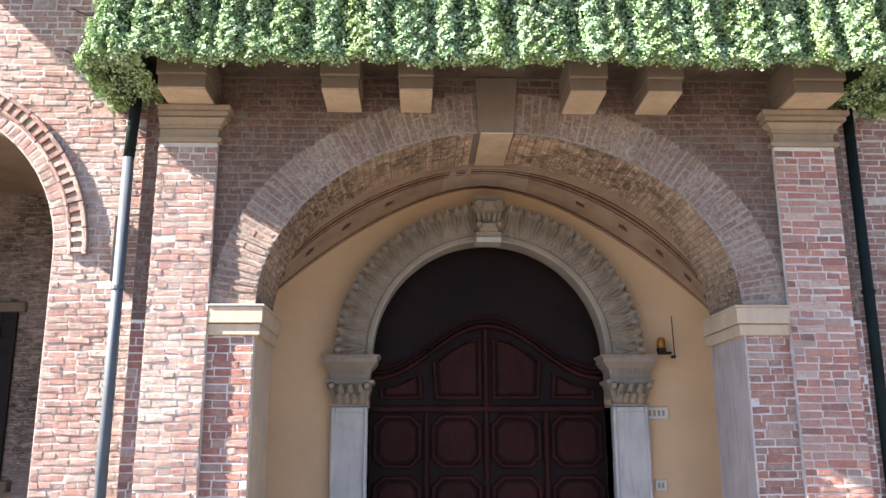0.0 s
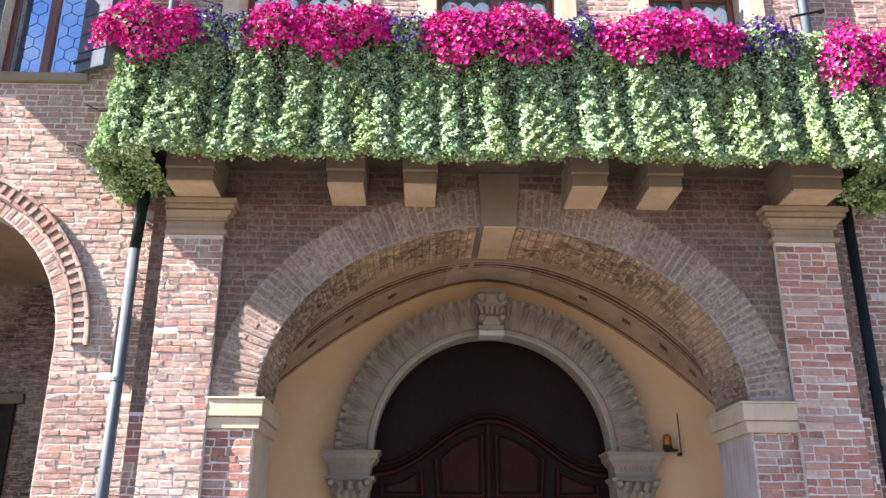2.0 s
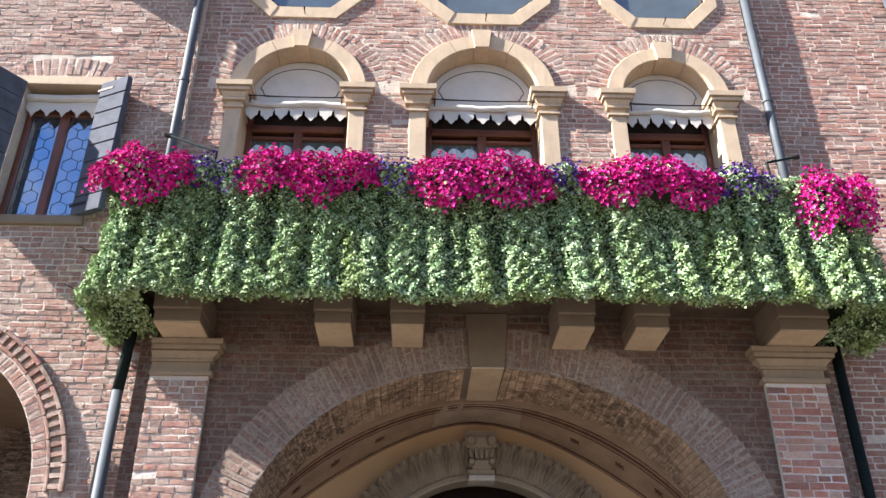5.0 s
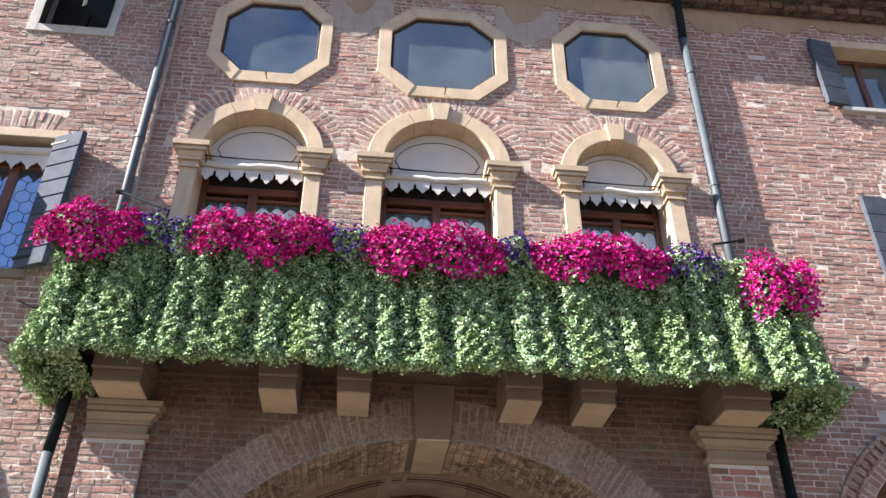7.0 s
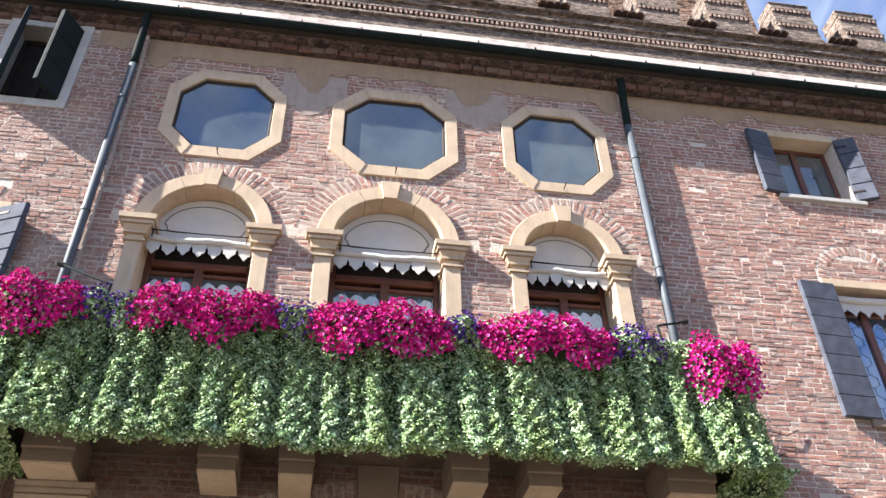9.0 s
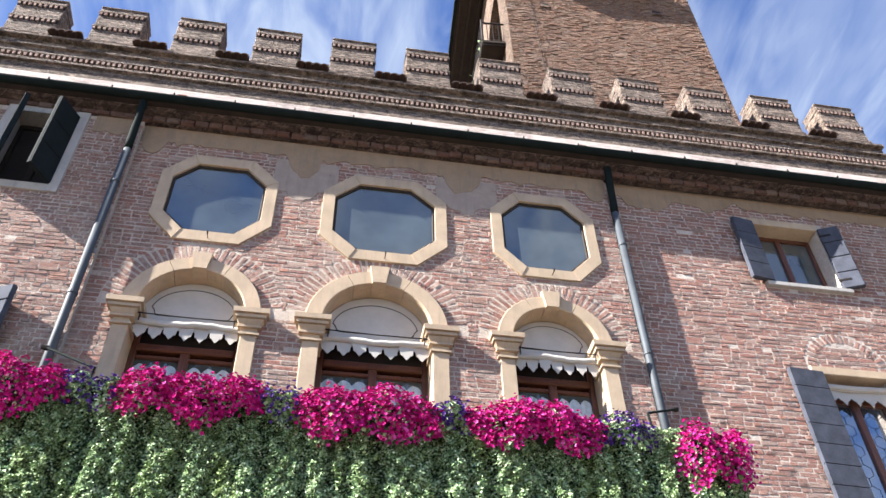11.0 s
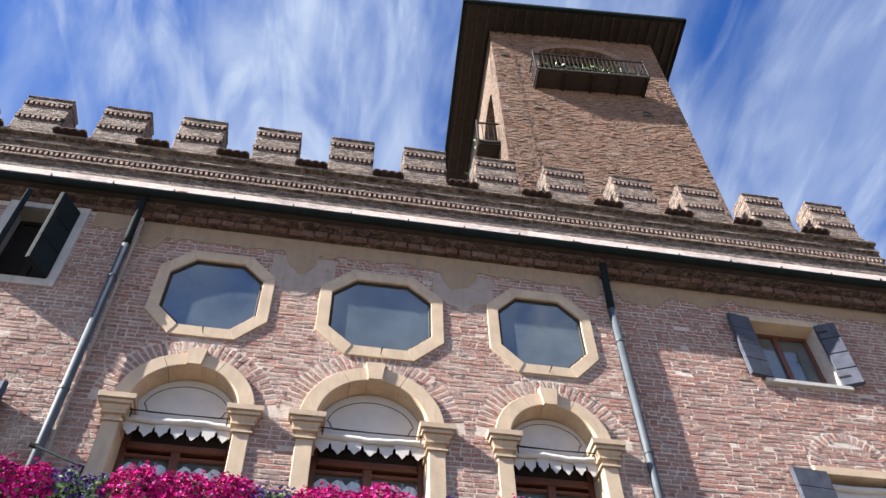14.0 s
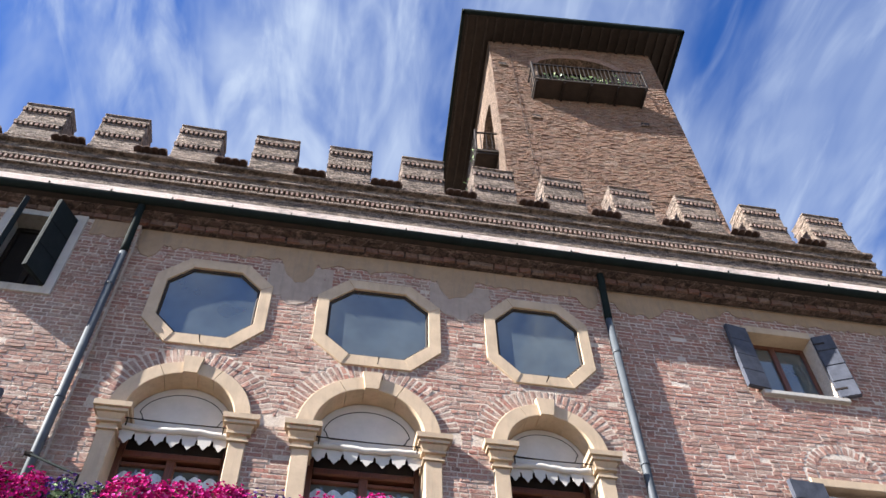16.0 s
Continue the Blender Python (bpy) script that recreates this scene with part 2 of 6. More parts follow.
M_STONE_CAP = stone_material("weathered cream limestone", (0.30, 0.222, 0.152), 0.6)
M_CARVED = stone_material("grey carved limestone", (0.27, 0.215, 0.16), 0.6, 1.4)
M_CARVED_DARK = stone_material("dirty white stone", (0.46, 0.435, 0.40), 0.5)
M_FILLET = stone_material("greyed portal stone", (0.31, 0.27, 0.22), 0.55)
# cornice brick darkened: the eaves' shadow is put into its colour
M_CORNICE = far_brick_material("shade-dark cornice brick", 0.0, 1.0, (0.095, 0.062, 0.05))
M_FAR = far_brick_material("parapet brick", 0.02, 1.0, (0.225, 0.17, 0.132))
M_TOWER = far_brick_material("tower brick", 0.03, 1.3, (0.19, 0.128, 0.088))
M_PLASTER = plain_material("ochre plaster", (0.60, 0.405, 0.235), 0.9, 0, 0.12, 1.4, 0.12)
M_VAULT = plain_material("faded painted plaster", (0.36, 0.25, 0.175), 0.92, 0, 0.35, 3.0, 0.2)
M_SOFFIT = far_brick_material("flaking brown soffit", 0.15, 0.9, (0.34, 0.235, 0.16))
M_LINE = plain_material("dark red paint", (0.13, 0.055, 0.04), 0.9, 0, 0.4, 8, 0)
M_PARBAND = far_brick_material("limewashed parapet brick", 0.35, 1.0, (0.40, 0.33, 0.295))
M_LIMEWALL = stone_material("flaking lime render", (0.40, 0.335, 0.31), 0.8, 1.0)
M_DOOR = wood_material("dark oiled oak", (0.034, 0.0105, 0.0085), 0.55)
M_DOOR.node_tree.nodes["Principled BSDF"].inputs["Specular IOR Level"].default_value = 0.06
# darker copy of the door wood, for the board behind the mouldings
M_DOOR_TOP = wood_material("darker door oak", (0.013, 0.006, 0.005), 0.6)
M_DOOR_TOP.node_tree.nodes["Principled BSDF"].inputs["Specular IOR Level"].default_value = 0.1
M_WINWOOD = wood_material("reddish window wood", (0.15, 0.055, 0.032), 0.45)
M_SHUTTER = plain_material("weathered grey-blue paint", (0.085, 0.092, 0.115), 0.8, 0, 0.4, 6, 0.2, 0.08)
M_SHUTTER_DK = plain_material("dark green shutter paint", (0.014, 0.019, 0.020), 0.8, 0, 0.3, 6, 0.2, 0.1)
M_PIPE = plain_material("blue-grey zinc pipe", (0.082, 0.094, 0.106), 0.6, 0.1, 0.3, 5, 0.05, 0.25)
M_PIPE_DK = plain_material("dark green copper", (0.010, 0.016, 0.015), 0.8, 0.0, 0.35, 6, 0.05, 0.1)
M_IRON = plain_material("rusty black iron", (0.030, 0.022, 0.018), 0.65, 0.5, 0.4, 30, 0.2)
M_TILE = plain_material("dark clay tile", (0.085, 0.05, 0.038), 0.85, 0, 0.5, 9, 0.3)
M_EAVE = plain_material("dark eave timber", (0.035, 0.024, 0.017), 0.8, 0, 0.5, 5, 0.2)
M_AWNING = plain_material("off-white canvas", (0.50, 0.47, 0.43), 0.9, 0, 0.14, 4, 0.15)
M_LINEDARK = plain_material("dark painted line", (0.03, 0.028, 0.028), 0.7, 0, 0.2, 9, 0)
M_CURTAIN = plain_material("pale blue lace curtain", (0.52, 0.62, 0.70), 0.85, 0, 0.2, 18, 0.2)
# near-black, also used for painted shade in gaps and holes
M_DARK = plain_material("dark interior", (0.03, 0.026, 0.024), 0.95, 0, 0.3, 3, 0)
M_LEAD = plain_material("dark lead came", (0.05, 0.055, 0.06), 0.5, 0.6, 0.2, 20, 0)
M_AMBER = plain_material("amber lamp glass", (0.32, 0.12, 0.012), 0.25, 0, 0.15, 20, 0)
M_MARBLE = plain_material("pale marble plaque", (0.58, 0.53, 0.45), 0.6, 0, 0.15, 14, 0.1)
M_PAVE = plain_material("worn stone paving", (0.145, 0.122, 0.098), 0.85, 0, 0.3, 1.5, 0.3)
M_IVY = leaf_material("ivy leaves", [(0.0, (0.022, 0.05, 0.018)), (0.25, (0.09, 0.17, 0.07)), (0.5, (0.25, 0.375, 0.18)), (0.78, (0.44, 0.57, 0.33)), (1.0, (0.66, 0.75, 0.54))], 0.7, (0.22, 0.28, 0.065))
# near-black green: shade deep in the foliage put into the stem colour
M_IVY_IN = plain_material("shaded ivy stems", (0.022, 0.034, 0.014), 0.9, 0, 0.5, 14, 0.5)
M_PINK = leaf_material("magenta petals", [(0.0, (0.24, 0.003, 0.07)), (0.4, (0.46, 0.006, 0.16)), (0.8, (0.58, 0.014, 0.24)), (1.0, (0.74, 0.14, 0.46))], 0.85)
M_PURPLE = leaf_material("violet petals", [(0.0, (0.035, 0.010, 0.10)), (0.6, (0.075, 0.02, 0.19)), (1.0, (0.12, 0.05, 0.27))], 0.6)


def glass_material(name, tint, rough=0.03, ior=1.9):
    """A window pane before a dark room: dark body under a glossy, mirror-like coat."""
    m = Nodes(name, rough, 0.0, 1.0)
    m.color(m.mix(m.rng(m.noise(1.3, 3), 0.35, 0.65), tint, tuple(v * 0.6 for v in tint)))
    m.b.inputs["IOR"].default_value = ior
    m.b.inputs["Coat Weight"].default_value = 0.25
    m.bump(m.noise(1.6, 2), 0.05, 0.02)
    return m.mat


M_GLASS = glass_material("window glass", (0.085, 0.105, 0.108), 0.03, 1.7)
M_RENDER = stone_material("tan wall render", (0.32, 0.222, 0.14), 0.6, 1.5)
M_RENDER_GREY = stone_material("greyed wall render", (0.36, 0.285, 0.23), 0.5, 2.0)
M_GLASS_LEAD = glass_material("leaded window glass", (0.05, 0.075, 0.11), 0.05, 2.6)
# slab colour darkened to hold the shade beneath the balcony
M_UNDER = plain_material("shade-dark slab underside", (0.11, 0.082, 0.062), 0.9, 0, 0.5, 4, 0.3, 0.1)
M_ARCADE = far_brick_material("dusty arcade brick", 0.2, 1.0, (0.30, 0.225, 0.185))


# ---- mesh helpers ----
class Geo:
    """Collects vertices and faces of one mesh."""

    def __init__(self):
        self.v, self.f = [], []

    def quad_loop(self, rings, closed=True, caps=True):
        """Skin a list of rings of equal length."""
        n, at = len(rings[0]), len(self.v)
        for r in rings:
            self.v += [tuple(p) for p in r]
        for k in range(len(rings) - 1):
            for i in range(n if closed else n - 1):
                a, b = at + k * n + i, at + k * n + (i + 1) % n
                self.f.append((a, b, b + n, a + n))
        if caps and closed:
            self.f.append(tuple(at + i for i in reversed(range(n))))
            self.f.append(tuple(at + (len(rings) - 1) * n + i for i in range(n)))
        return self

    def box(self, x0, x1, y0, y1, z0, z1, c=0.0):
        """A box, its front edges (towards -y) chamfered by c."""
        c = min(c, (x1 - x0) * 0.4, (z1 - z0) * 0.4)
        back = [(x0, y1, z0), (x1, y1, z0), (x1, y1, z1), (x0, y1, z1)]
        if c <= 0:
            return self.quad_loop([back, [(x, y0, z) for x, _, z in back]])
        mid = [(x, y0 + c, z) for x, _, z in back]
        front = [(x0 + c, y0, z0 + c), (x1 - c, y0, z0 + c), (x1 - c, y0, z1 - c), (x0 + c, y0, z1 - c)]
        return self.quad_loop([back, mid, front])

    def prism(self, poly, y0, y1, c=0.0):
        """A polygon in x and z, from y1 (back) to y0 (front); c: chamfer as a share drawn in towards the middle."""
        back = [(x, y1, z) for x, z in poly]
        if not c:
            return self.quad_loop([back, [(x, y0, z) for x, z in poly]])
        mx, mz = sum(p[0] for p in poly) / len(poly), sum(p[1] for p in poly) / len(poly)
        front = [(x + (mx - x) * c, y0, z + (mz - z) * c) for x, z in poly]
        return self.quad_loop([back, [(x, y0 + (y1 - y0) * 0.3, z) for x, z in poly], front])

    def band(self, inner, outer, y0, y1, closed=False, c=0.008):
        """A band between two lines of points in x and z, with chamfered front edges."""
        n, rings = len(inner), []
        for (ax, az), (bx, bz) in zip(inner, outer):
            l = math.hypot(bx - ax, bz - az) or 1
            ux, uz = (bx - ax) / l * c, (bz - az) / l * c
            rings.append([(ax, y1, az), (ax, y0 + c, az), (ax + ux, y0, az + uz), (bx - ux, y0, bz - uz), (bx, y0 + c, bz), (bx, y1, bz)])
        if closed:
            rings.append(rings[0])
        return self.quad_loop(rings, True, not closed)

    def tube(self, path, r, n=8):
        """A round bar along a path."""
        rings = []
        pts = [Vector(p) for p in path]
        for i, p in enumerate(pts):
            d = (pts[min(i + 1, len(pts) - 1)] - pts[max(i - 1, 0)]).normalized()
            side = d.cross(Vector((0, 1, 0.01))).normalized()
            up = side.cross(d)
            rings.append([p + side * math.cos(2 * math.pi * k / n) * r + up * math.sin(2 * math.pi * k / n) * r for k in range(n)])
        return self.quad_loop(rings)

    def stack(self, x0, x1, yw, layers, left=True, right=True):
        """Mouldings one over another, in one piece: rows of (z0, z1, out below, out above) round a block before the wall plane yw."""
        rings = []
        for z0, z1, p0, p1 in layers:
            for z, p in ((z0, p0), (z1, p1)):
                a, b = x0 - (p if left else 0), x1 + (p if right else 0)
                rings.append([(a, yw - p, z), (b, yw - p, z), (b, yw + 0.3, z), (a, yw + 0.3, z)])
        self.quad_loop(rings)
        return self

    def mesh(self, name):
        me = bpy.data.meshes.new(name)
        me.from_pydata(self.v, [], self.f)
        bm = bmesh.new()
        bm.from_mesh(me)
        bmesh.ops.recalc_face_normals(bm, faces=bm.faces)
        bm.to_mesh(me)
        bm.free()
        return me


def raw(name, v, f, mat, parent=None):
    """An object straight from arrays, for large meshes."""
    me = bpy.data.meshes.new(name)
    me.from_pydata(v if isinstance(v, list) else v.tolist(), [], f if isinstance(f, list) else f.tolist())
    me.materials.append(mat)
    ob = new(name, me)
    ob.parent = parent
    return ob


def part(name, geo, mat, parent=None, label="", smooth=False):
    me = geo.mesh(name)
    me.materials.append(mat)
    if smooth:
        me.shade_smooth()
    ob = new(name, me)
    ob.parent = parent
    if label:
        ob["label"] = label
    return ob


def thing(name, label, category, group="", kind="", at=(0, 0, 0)):
    ob = tagged(new(name), label, category, group, kind)
    ob.location = at
    return ob


def under(ob, child):
    """Hang a part built in world places under a thing that stands elsewhere."""
    child.parent = ob
    child.matrix_parent_inverse = Matrix.Translation(-ob.location)
    return child


def arc(cx, cz, a, b, t0, t1, n):
    return [(cx + a * math.cos(radians(t0 + (t1 - t0) * k / n)), cz + b * math.sin(radians(t0 + (t1 - t0) * k / n))) for k in range(n + 1)]


def sheet(name, outline, holes, y0, y1, mat):
    """A wall with thickness, from y0 (front) to y1, with openings through it."""
    bm = bmesh.new()
    loops = []
    for loop in [outline, *holes]:
        vs = [bm.verts.new((x, y0, z)) for x, z in loop]
        for i in range(len(vs)):
            bm.edges.new((vs[i], vs[(i + 1) % len(vs)]))
        loops.append(vs)
    bmesh.ops.triangle_fill(bm, use_beauty=True, edges=bm.edges[:])
    front = bm.faces[:]
    twin = {v: bm.verts.new((v.co.x, y1, v.co.z)) for v in bm.verts[:]}
    for f in front:
        bm.faces.new([twin[v] for v in reversed(f.verts)])
    for vs in loops:
        for i in range(len(vs)):
            a, b = vs[i], vs[(i + 1) % len(vs)]
            bm.faces.new((a, b, twin[b], twin[a]))
    bmesh.ops.recalc_face_normals(bm, faces=bm.faces[:])
    me = bpy.data.meshes.new(name)
    bm.to_mesh(me)
    bm.free()
    me.materials.append(mat)
    return tagged(new(name, me), kind="structure")


# ---- brickwork ----
BRICK_T = np.array([(-.5, -.5, -.6), (.5, -.5, -.6), (.5, .5, -.6), (-.5, .5, -.6), (-.5, -.5, .55), (.5, -.5, .55), (.5, .5, .55), (-.5, .5, .55),
                    (-.465, -.36, 1), (.465, -.36, 1), (.465, .36, 1), (-.465, .36, 1)])
BRICK_F = np.array([(0, 1, 5, 4), (1, 2, 6, 5), (2, 3, 7, 6), (3, 0, 4, 7), (4, 5, 9, 8), (5, 6, 10, 9), (6, 7, 11, 10), (7, 4, 8, 11), (8, 9, 10, 11)])
brick_rng = np.random.default_rng(5)
BRICK_MESHES = {}


def brick_mesh(mat, k):
    """Six worn bricks of unit size that the single bricks share."""
    key = (mat.name, k)
    if key not in BRICK_MESHES:
        v = BRICK_T + brick_rng.normal(0, 1, (12, 3)) * (0.016, 0.075, 0.25)
        me = bpy.data.meshes.new("brick")
        me.from_pydata(v.tolist(), [], BRICK_F.tolist())
        me.materials.append(mat)
        BRICK_MESHES[key] = me
    return BRICK_MESHES[key]


class Bricks:
    """Bricks of one wall: those of a stretch as parts, the rest in one mesh."""

    def __init__(self, parent, mat, y, near, most=300, proud=0.006):
        self.parent, self.mat, self.y, self.near, self.most, self.proud = parent, mat, y, near, most, proud
        self.single, self.rest = [], []

    def put(self, c, l, h, turn=0.0, out=None):
        d = self.proud * (0.25 + 1.3 * brick_rng.random() ** 1.5) if out is None else out
        turn += brick_rng.normal(0, 0.009)
        row = (c[0], c[1], l, h, d, turn)
        a, b, lo, hi = self.near
        if a < c[0] < b and lo < c[1] < hi and len(self.single) < self.most:
            self.single.append(row)
        else:
            self.rest.append(row)

    def courses(self, x0, x1, z0, z1, gaps, course=0.071, length=0.26, fill=0.73, headers=0.55):
        """Level courses from x0 to x1, broken by the openings in gaps: functions of z that give (from, to)."""
        n = int((z1 - z0) / course)
        for k in range(n):
            z = z0 + (k + 0.5) * course
            cuts = sorted(g for g in (gap(z) for gap in gaps) if g)
            spans, at = [], x0
            for a, b in cuts:
                if a > at:
                    spans.append((at, min(a, x1)))
                at = max(at, b)
            if at < x1:
                spans.append((at, x1))
            for a, b in spans:
                x = a - (length * 0.5 * (k % 2) + brick_rng.random() * 0.07)
                while x < b:
                    l = length * (0.5 if brick_rng.random() < headers else 1.0) * (0.92 + 0.14 * brick_rng.random())
                    s, e = max(x, a), min(x + l, b)
                    if e - s > 0.035 and brick_rng.random() > 0.008:
                        h = course * (fill + 0.11 * brick_rng.random())
                        self.put(((s + e) / 2, z + brick_rng.normal(0, 0.003) + 0.006 * math.sin((s + e) * 0.9 + k * 0.3)), e - s - 0.011 - 0.009 * brick_rng.random(), h)
                    x += l

    def ring(self, cx, cz, a, b, depth, t0, t1, thick=0.068, split=True):
        """Bricks on edge round an arch (ellipse a, b), laid towards its middle."""
        n = int(math.radians(t1 - t0) * (a + b) / 2 / thick)
        for k in range(n):
            t = radians(t0 + (t1 - t0) * (k + 0.5) / n)
            nx, nz = math.cos(t) / a, math.sin(t) / b
            l = math.hypot(nx, nz)
            nx, nz = nx / l, nz / l
            px, pz = cx + a * math.cos(t), cz + b * math.sin(t)
            step = thick * math.hypot(a * math.sin(t), b * math.cos(t)) / ((a + b) / 2)
            cuts = [0, depth] if not split or k % 2 else [0, depth * (0.4 + 0.2 * brick_rng.random()), depth]
            for lo, hi in zip(cuts, cuts[1:]):
                m = (lo + hi) / 2
                self.put((px + nx * m, pz + nz * m), (hi - lo - 0.010) * brick_rng.uniform(0.9, 1.03), max(0.03, (step - 0.009) * brick_rng.uniform(0.82, 1.02)), math.atan2(nz, nx) + brick_rng.normal(0, 0.02))

    def done(self, label=""):
        for x, z, l, h, d, turn in self.single:
            ob = bpy.data.objects.new("brick", brick_mesh(self.mat, int(brick_rng.integers(6))))
            scene.collection.objects.link(ob)
            ob.parent = self.parent
            ob.matrix_basis = Matrix.Translation((x, self.y, z)) @ Euler((0, -turn, 0)).to_matrix().to_4x4() @ Euler((math.pi / 2, 0, 0)).to_matrix().to_4x4() @ Matrix.Diagonal((l, h, d, 1))
        if self.rest:
            r = np.array(self.rest)
            n = len(r)
            v = np.repeat(BRICK_T[None], n, 0) + brick_rng.normal(0, 1, (n, 12, 3)) * (0.016, 0.075, 0.25)
            v = v * r[:, None, 2:5]
            c, s = np.cos(r[:, 5])[:, None], np.sin(r[:, 5])[:, None]
            x = r[:, 0, None] + v[..., 0] * c - v[..., 1] * s
            z = r[:, 1, None] + v[..., 0] * s + v[..., 1] * c
            out = np.stack([x, self.y - v[..., 2], z], -1).reshape(-1, 3)
            f = (BRICK_F[None] + np.arange(n)[:, None, None] * 12).reshape(-1, 4)
            ob = raw("brickwork", out, f, self.mat, self.parent)
            ob["kind"] = "stuff"


def gap_rect(a, b, lo, hi):
    return lambda z: (a, b) if lo < z < hi else None


def gap_arch(cx, cz, a, b, lo):
    """An arched opening: straight from lo to cz, an ellipse above."""
    def at(z):
        if lo < z <= cz:
            return (cx - a, cx + a)
        if cz < z < cz + b:
            w = a * math.sqrt(1 - ((z - cz) / b) ** 2)
            return (cx - w, cx + w)
    return at


def gap_oct(cx, cz, w, h, cut):
    def at(z):
        d = abs(z - cz)
        if d < h:
            k = w if d < h - cut else w - (d - (h - cut)) * (cut / cut)
            return (cx - k, cx + k)
    return at


# ---- ground ----
g = Geo()
g.v, g.f = [(-600, -600, 0), (600, -600, 0), (600, 600, 0), (-600, 600, 0)], [(0, 1, 2, 3)]
tagged(part("ground", g, M_PAVE), "worn grey stone paving of the street", "ground", kind="structure")

# ---- plan of the front ----
Y_LEFT, Y_MID, Y_RIGHT, Y_LOW, Y_PIL = -0.07, 0.0, 0.07, -0.12, -0.18   # wall faces
X_L, X_R = -3.45, 3.44                       # where the middle of the front meets the wings
Z_BAL, Z_EAVE, Z_TOP = 5.34, 11.86, 13.62    # balcony floor, eaves, parapet
ARCH_A, ARCH_B, ARCH_Z = 2.31, 1.75, 3.0     # great arch
SIDE_C, SIDE_R, SIDE_Z = 5.80, 1.55, 3.5     # side arches
OCT = [(-2.22, 10.285, 0.63, 0.65, 0.79, 0.83), (0.07, 10.245, 0.70, 0.65, 0.87, 0.83), (2.35, 10.255, 0.61, 0.66, 0.77, 0.83)]
WIN = [(-2.2, 0.63, 0.82), (0.03, 0.68, 0.885), (2.295, 0.56, 0.75)]
WIN_Z, WIN_LOW = 8.32, 5.5
SIDE_WIN = [(-5.36, -4.46, 6.42, 8.24), (5.90, 6.86, 6.3, 8.27)]
TOP_WIN = [(-5.16, -4.32, 10.12, 11.56), (5.74, 6.84, 9.86, 11.12)]


def rect(a, b, lo, hi):
    return [(a, lo), (b, lo), (b, hi), (a, hi)]


def arched(cx, cz, a, b, lo, n=28):
    return [(cx - a, lo), (cx + a, lo)] + arc(cx, cz, a, b, 0, 180, n)


def octagon(cx, cz, w, h, k=0.46):
    p, q = w * 0.53, h * 0.53
    return [(cx + w, cz - q), (cx + w, cz + q), (cx + p, cz + h), (cx - p, cz + h), (cx - w, cz + q), (cx - w, cz - q), (cx - p, cz - h), (cx + p, cz - h)]


wall_left = sheet("wall_left", rect(-14, X_L, 0, Z_EAVE), [arched(-SIDE_C, SIDE_Z, SIDE_R, SIDE_R, 0.02), rect(*SIDE_WIN[0]), rect(TOP_WIN[0][0] - 0.02, TOP_WIN[0][1] + 0.02, TOP_WIN[0][2] - 0.02, TOP_WIN[0][3] + 0.02)], Y_LEFT, 0.42, M_MORTAR)
tagged(wall_left, "weathered brick wing wall with pale lime joints", "wall")
wall_upper = sheet("wall_upper", rect(X_L, X_R, Z_BAL, Z_EAVE), [octagon(c, z, w + 0.02, h + 0.02) for c, z, w, h, _, _ in OCT] + [arched(c, WIN_Z, i + 0.02, i + 0.02, WIN_LOW) for c, i, _ in WIN], Y_MID, 0.45, M_MORTAR_UP)
tagged(wall_upper, "weathered brick upper wall with lime residue", "wall")
wall_right = sheet("wall_right", rect(X_R, 16, 0, Z_EAVE), [arched(SIDE_C, SIDE_Z, SIDE_R, SIDE_R, 0.02), rect(*SIDE_WIN[1]), rect(*TOP_WIN[1])], Y_RIGHT, 0.5, M_MORTAR_EAST)
tagged(wall_right, "reddish brick wing wall with pale joints", "wall")
Z_PIER = 2.88
# spandrel split from the piers so its colours carry the balcony's shade
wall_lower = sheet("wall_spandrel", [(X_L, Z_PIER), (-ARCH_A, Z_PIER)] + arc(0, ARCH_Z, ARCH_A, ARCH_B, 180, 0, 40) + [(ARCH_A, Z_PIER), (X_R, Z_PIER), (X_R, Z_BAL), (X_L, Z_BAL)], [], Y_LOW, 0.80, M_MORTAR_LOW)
tagged(wall_lower, "brown brick spandrel over the great arch, grime and balcony shade in its colour", "wall")
piers = [sheet("wall_pier_west", rect(X_L, -ARCH_A, 0, Z_PIER), [], Y_LOW, 0.80, M_MORTAR_PALE), sheet("wall_pier_east", rect(ARCH_A, X_R, 0, Z_PIER), [], Y_LOW, 0.80, M_MORTAR_PALE)]
for ob in piers:
    tagged(ob, "red brick pier of the great arch with whitish joints", "wall")

# side returns and back so that the house is closed
for name, a, b, y0, y1, lo, hi in (("wall_back", -14, 16, 9.0, 9.4, 0, 13.0), ("wall_west", -14.3, -14, -0.07, 9.4, 0, 13.0), ("wall_east", 16, 16.3, 0.07, 9.4, 0, 13.0)):
    tagged(part(name, Geo().box(a, b, y0, y1, lo, hi), M_FAR), "plain brick outer wall", "wall", kind="structure")
tagged(part("roof", Geo().box(-14, 16, 0.6, 9.4, 12.0, 12.2), M_TILE), "dark clay tiled roof behind the parapet", "roof", kind="structure")
tagged(part("floor_upper", Geo().box(-14, 16, 0.5, 9.0, 5.3, 5.5), M_DARK), "floor between ground and upper storey", "floor", kind="structure")
tagged(part("floor_attic", Geo().box(-14, 16, 0.5, 9.0, 9.22, 9.34), M_DARK), "floor of the attic storey", "floor", kind="structure")

# ---- vaulted entrance ----
Y_DOOR = 1.9
back = sheet("wall_entrance", rect(-3.4, 3.4, 0, 5.2), [arched(0.05, 2.76, 1.40, 1.40, 0.02, 30)], Y_DOOR, Y_DOOR + 0.5, M_PLASTER)
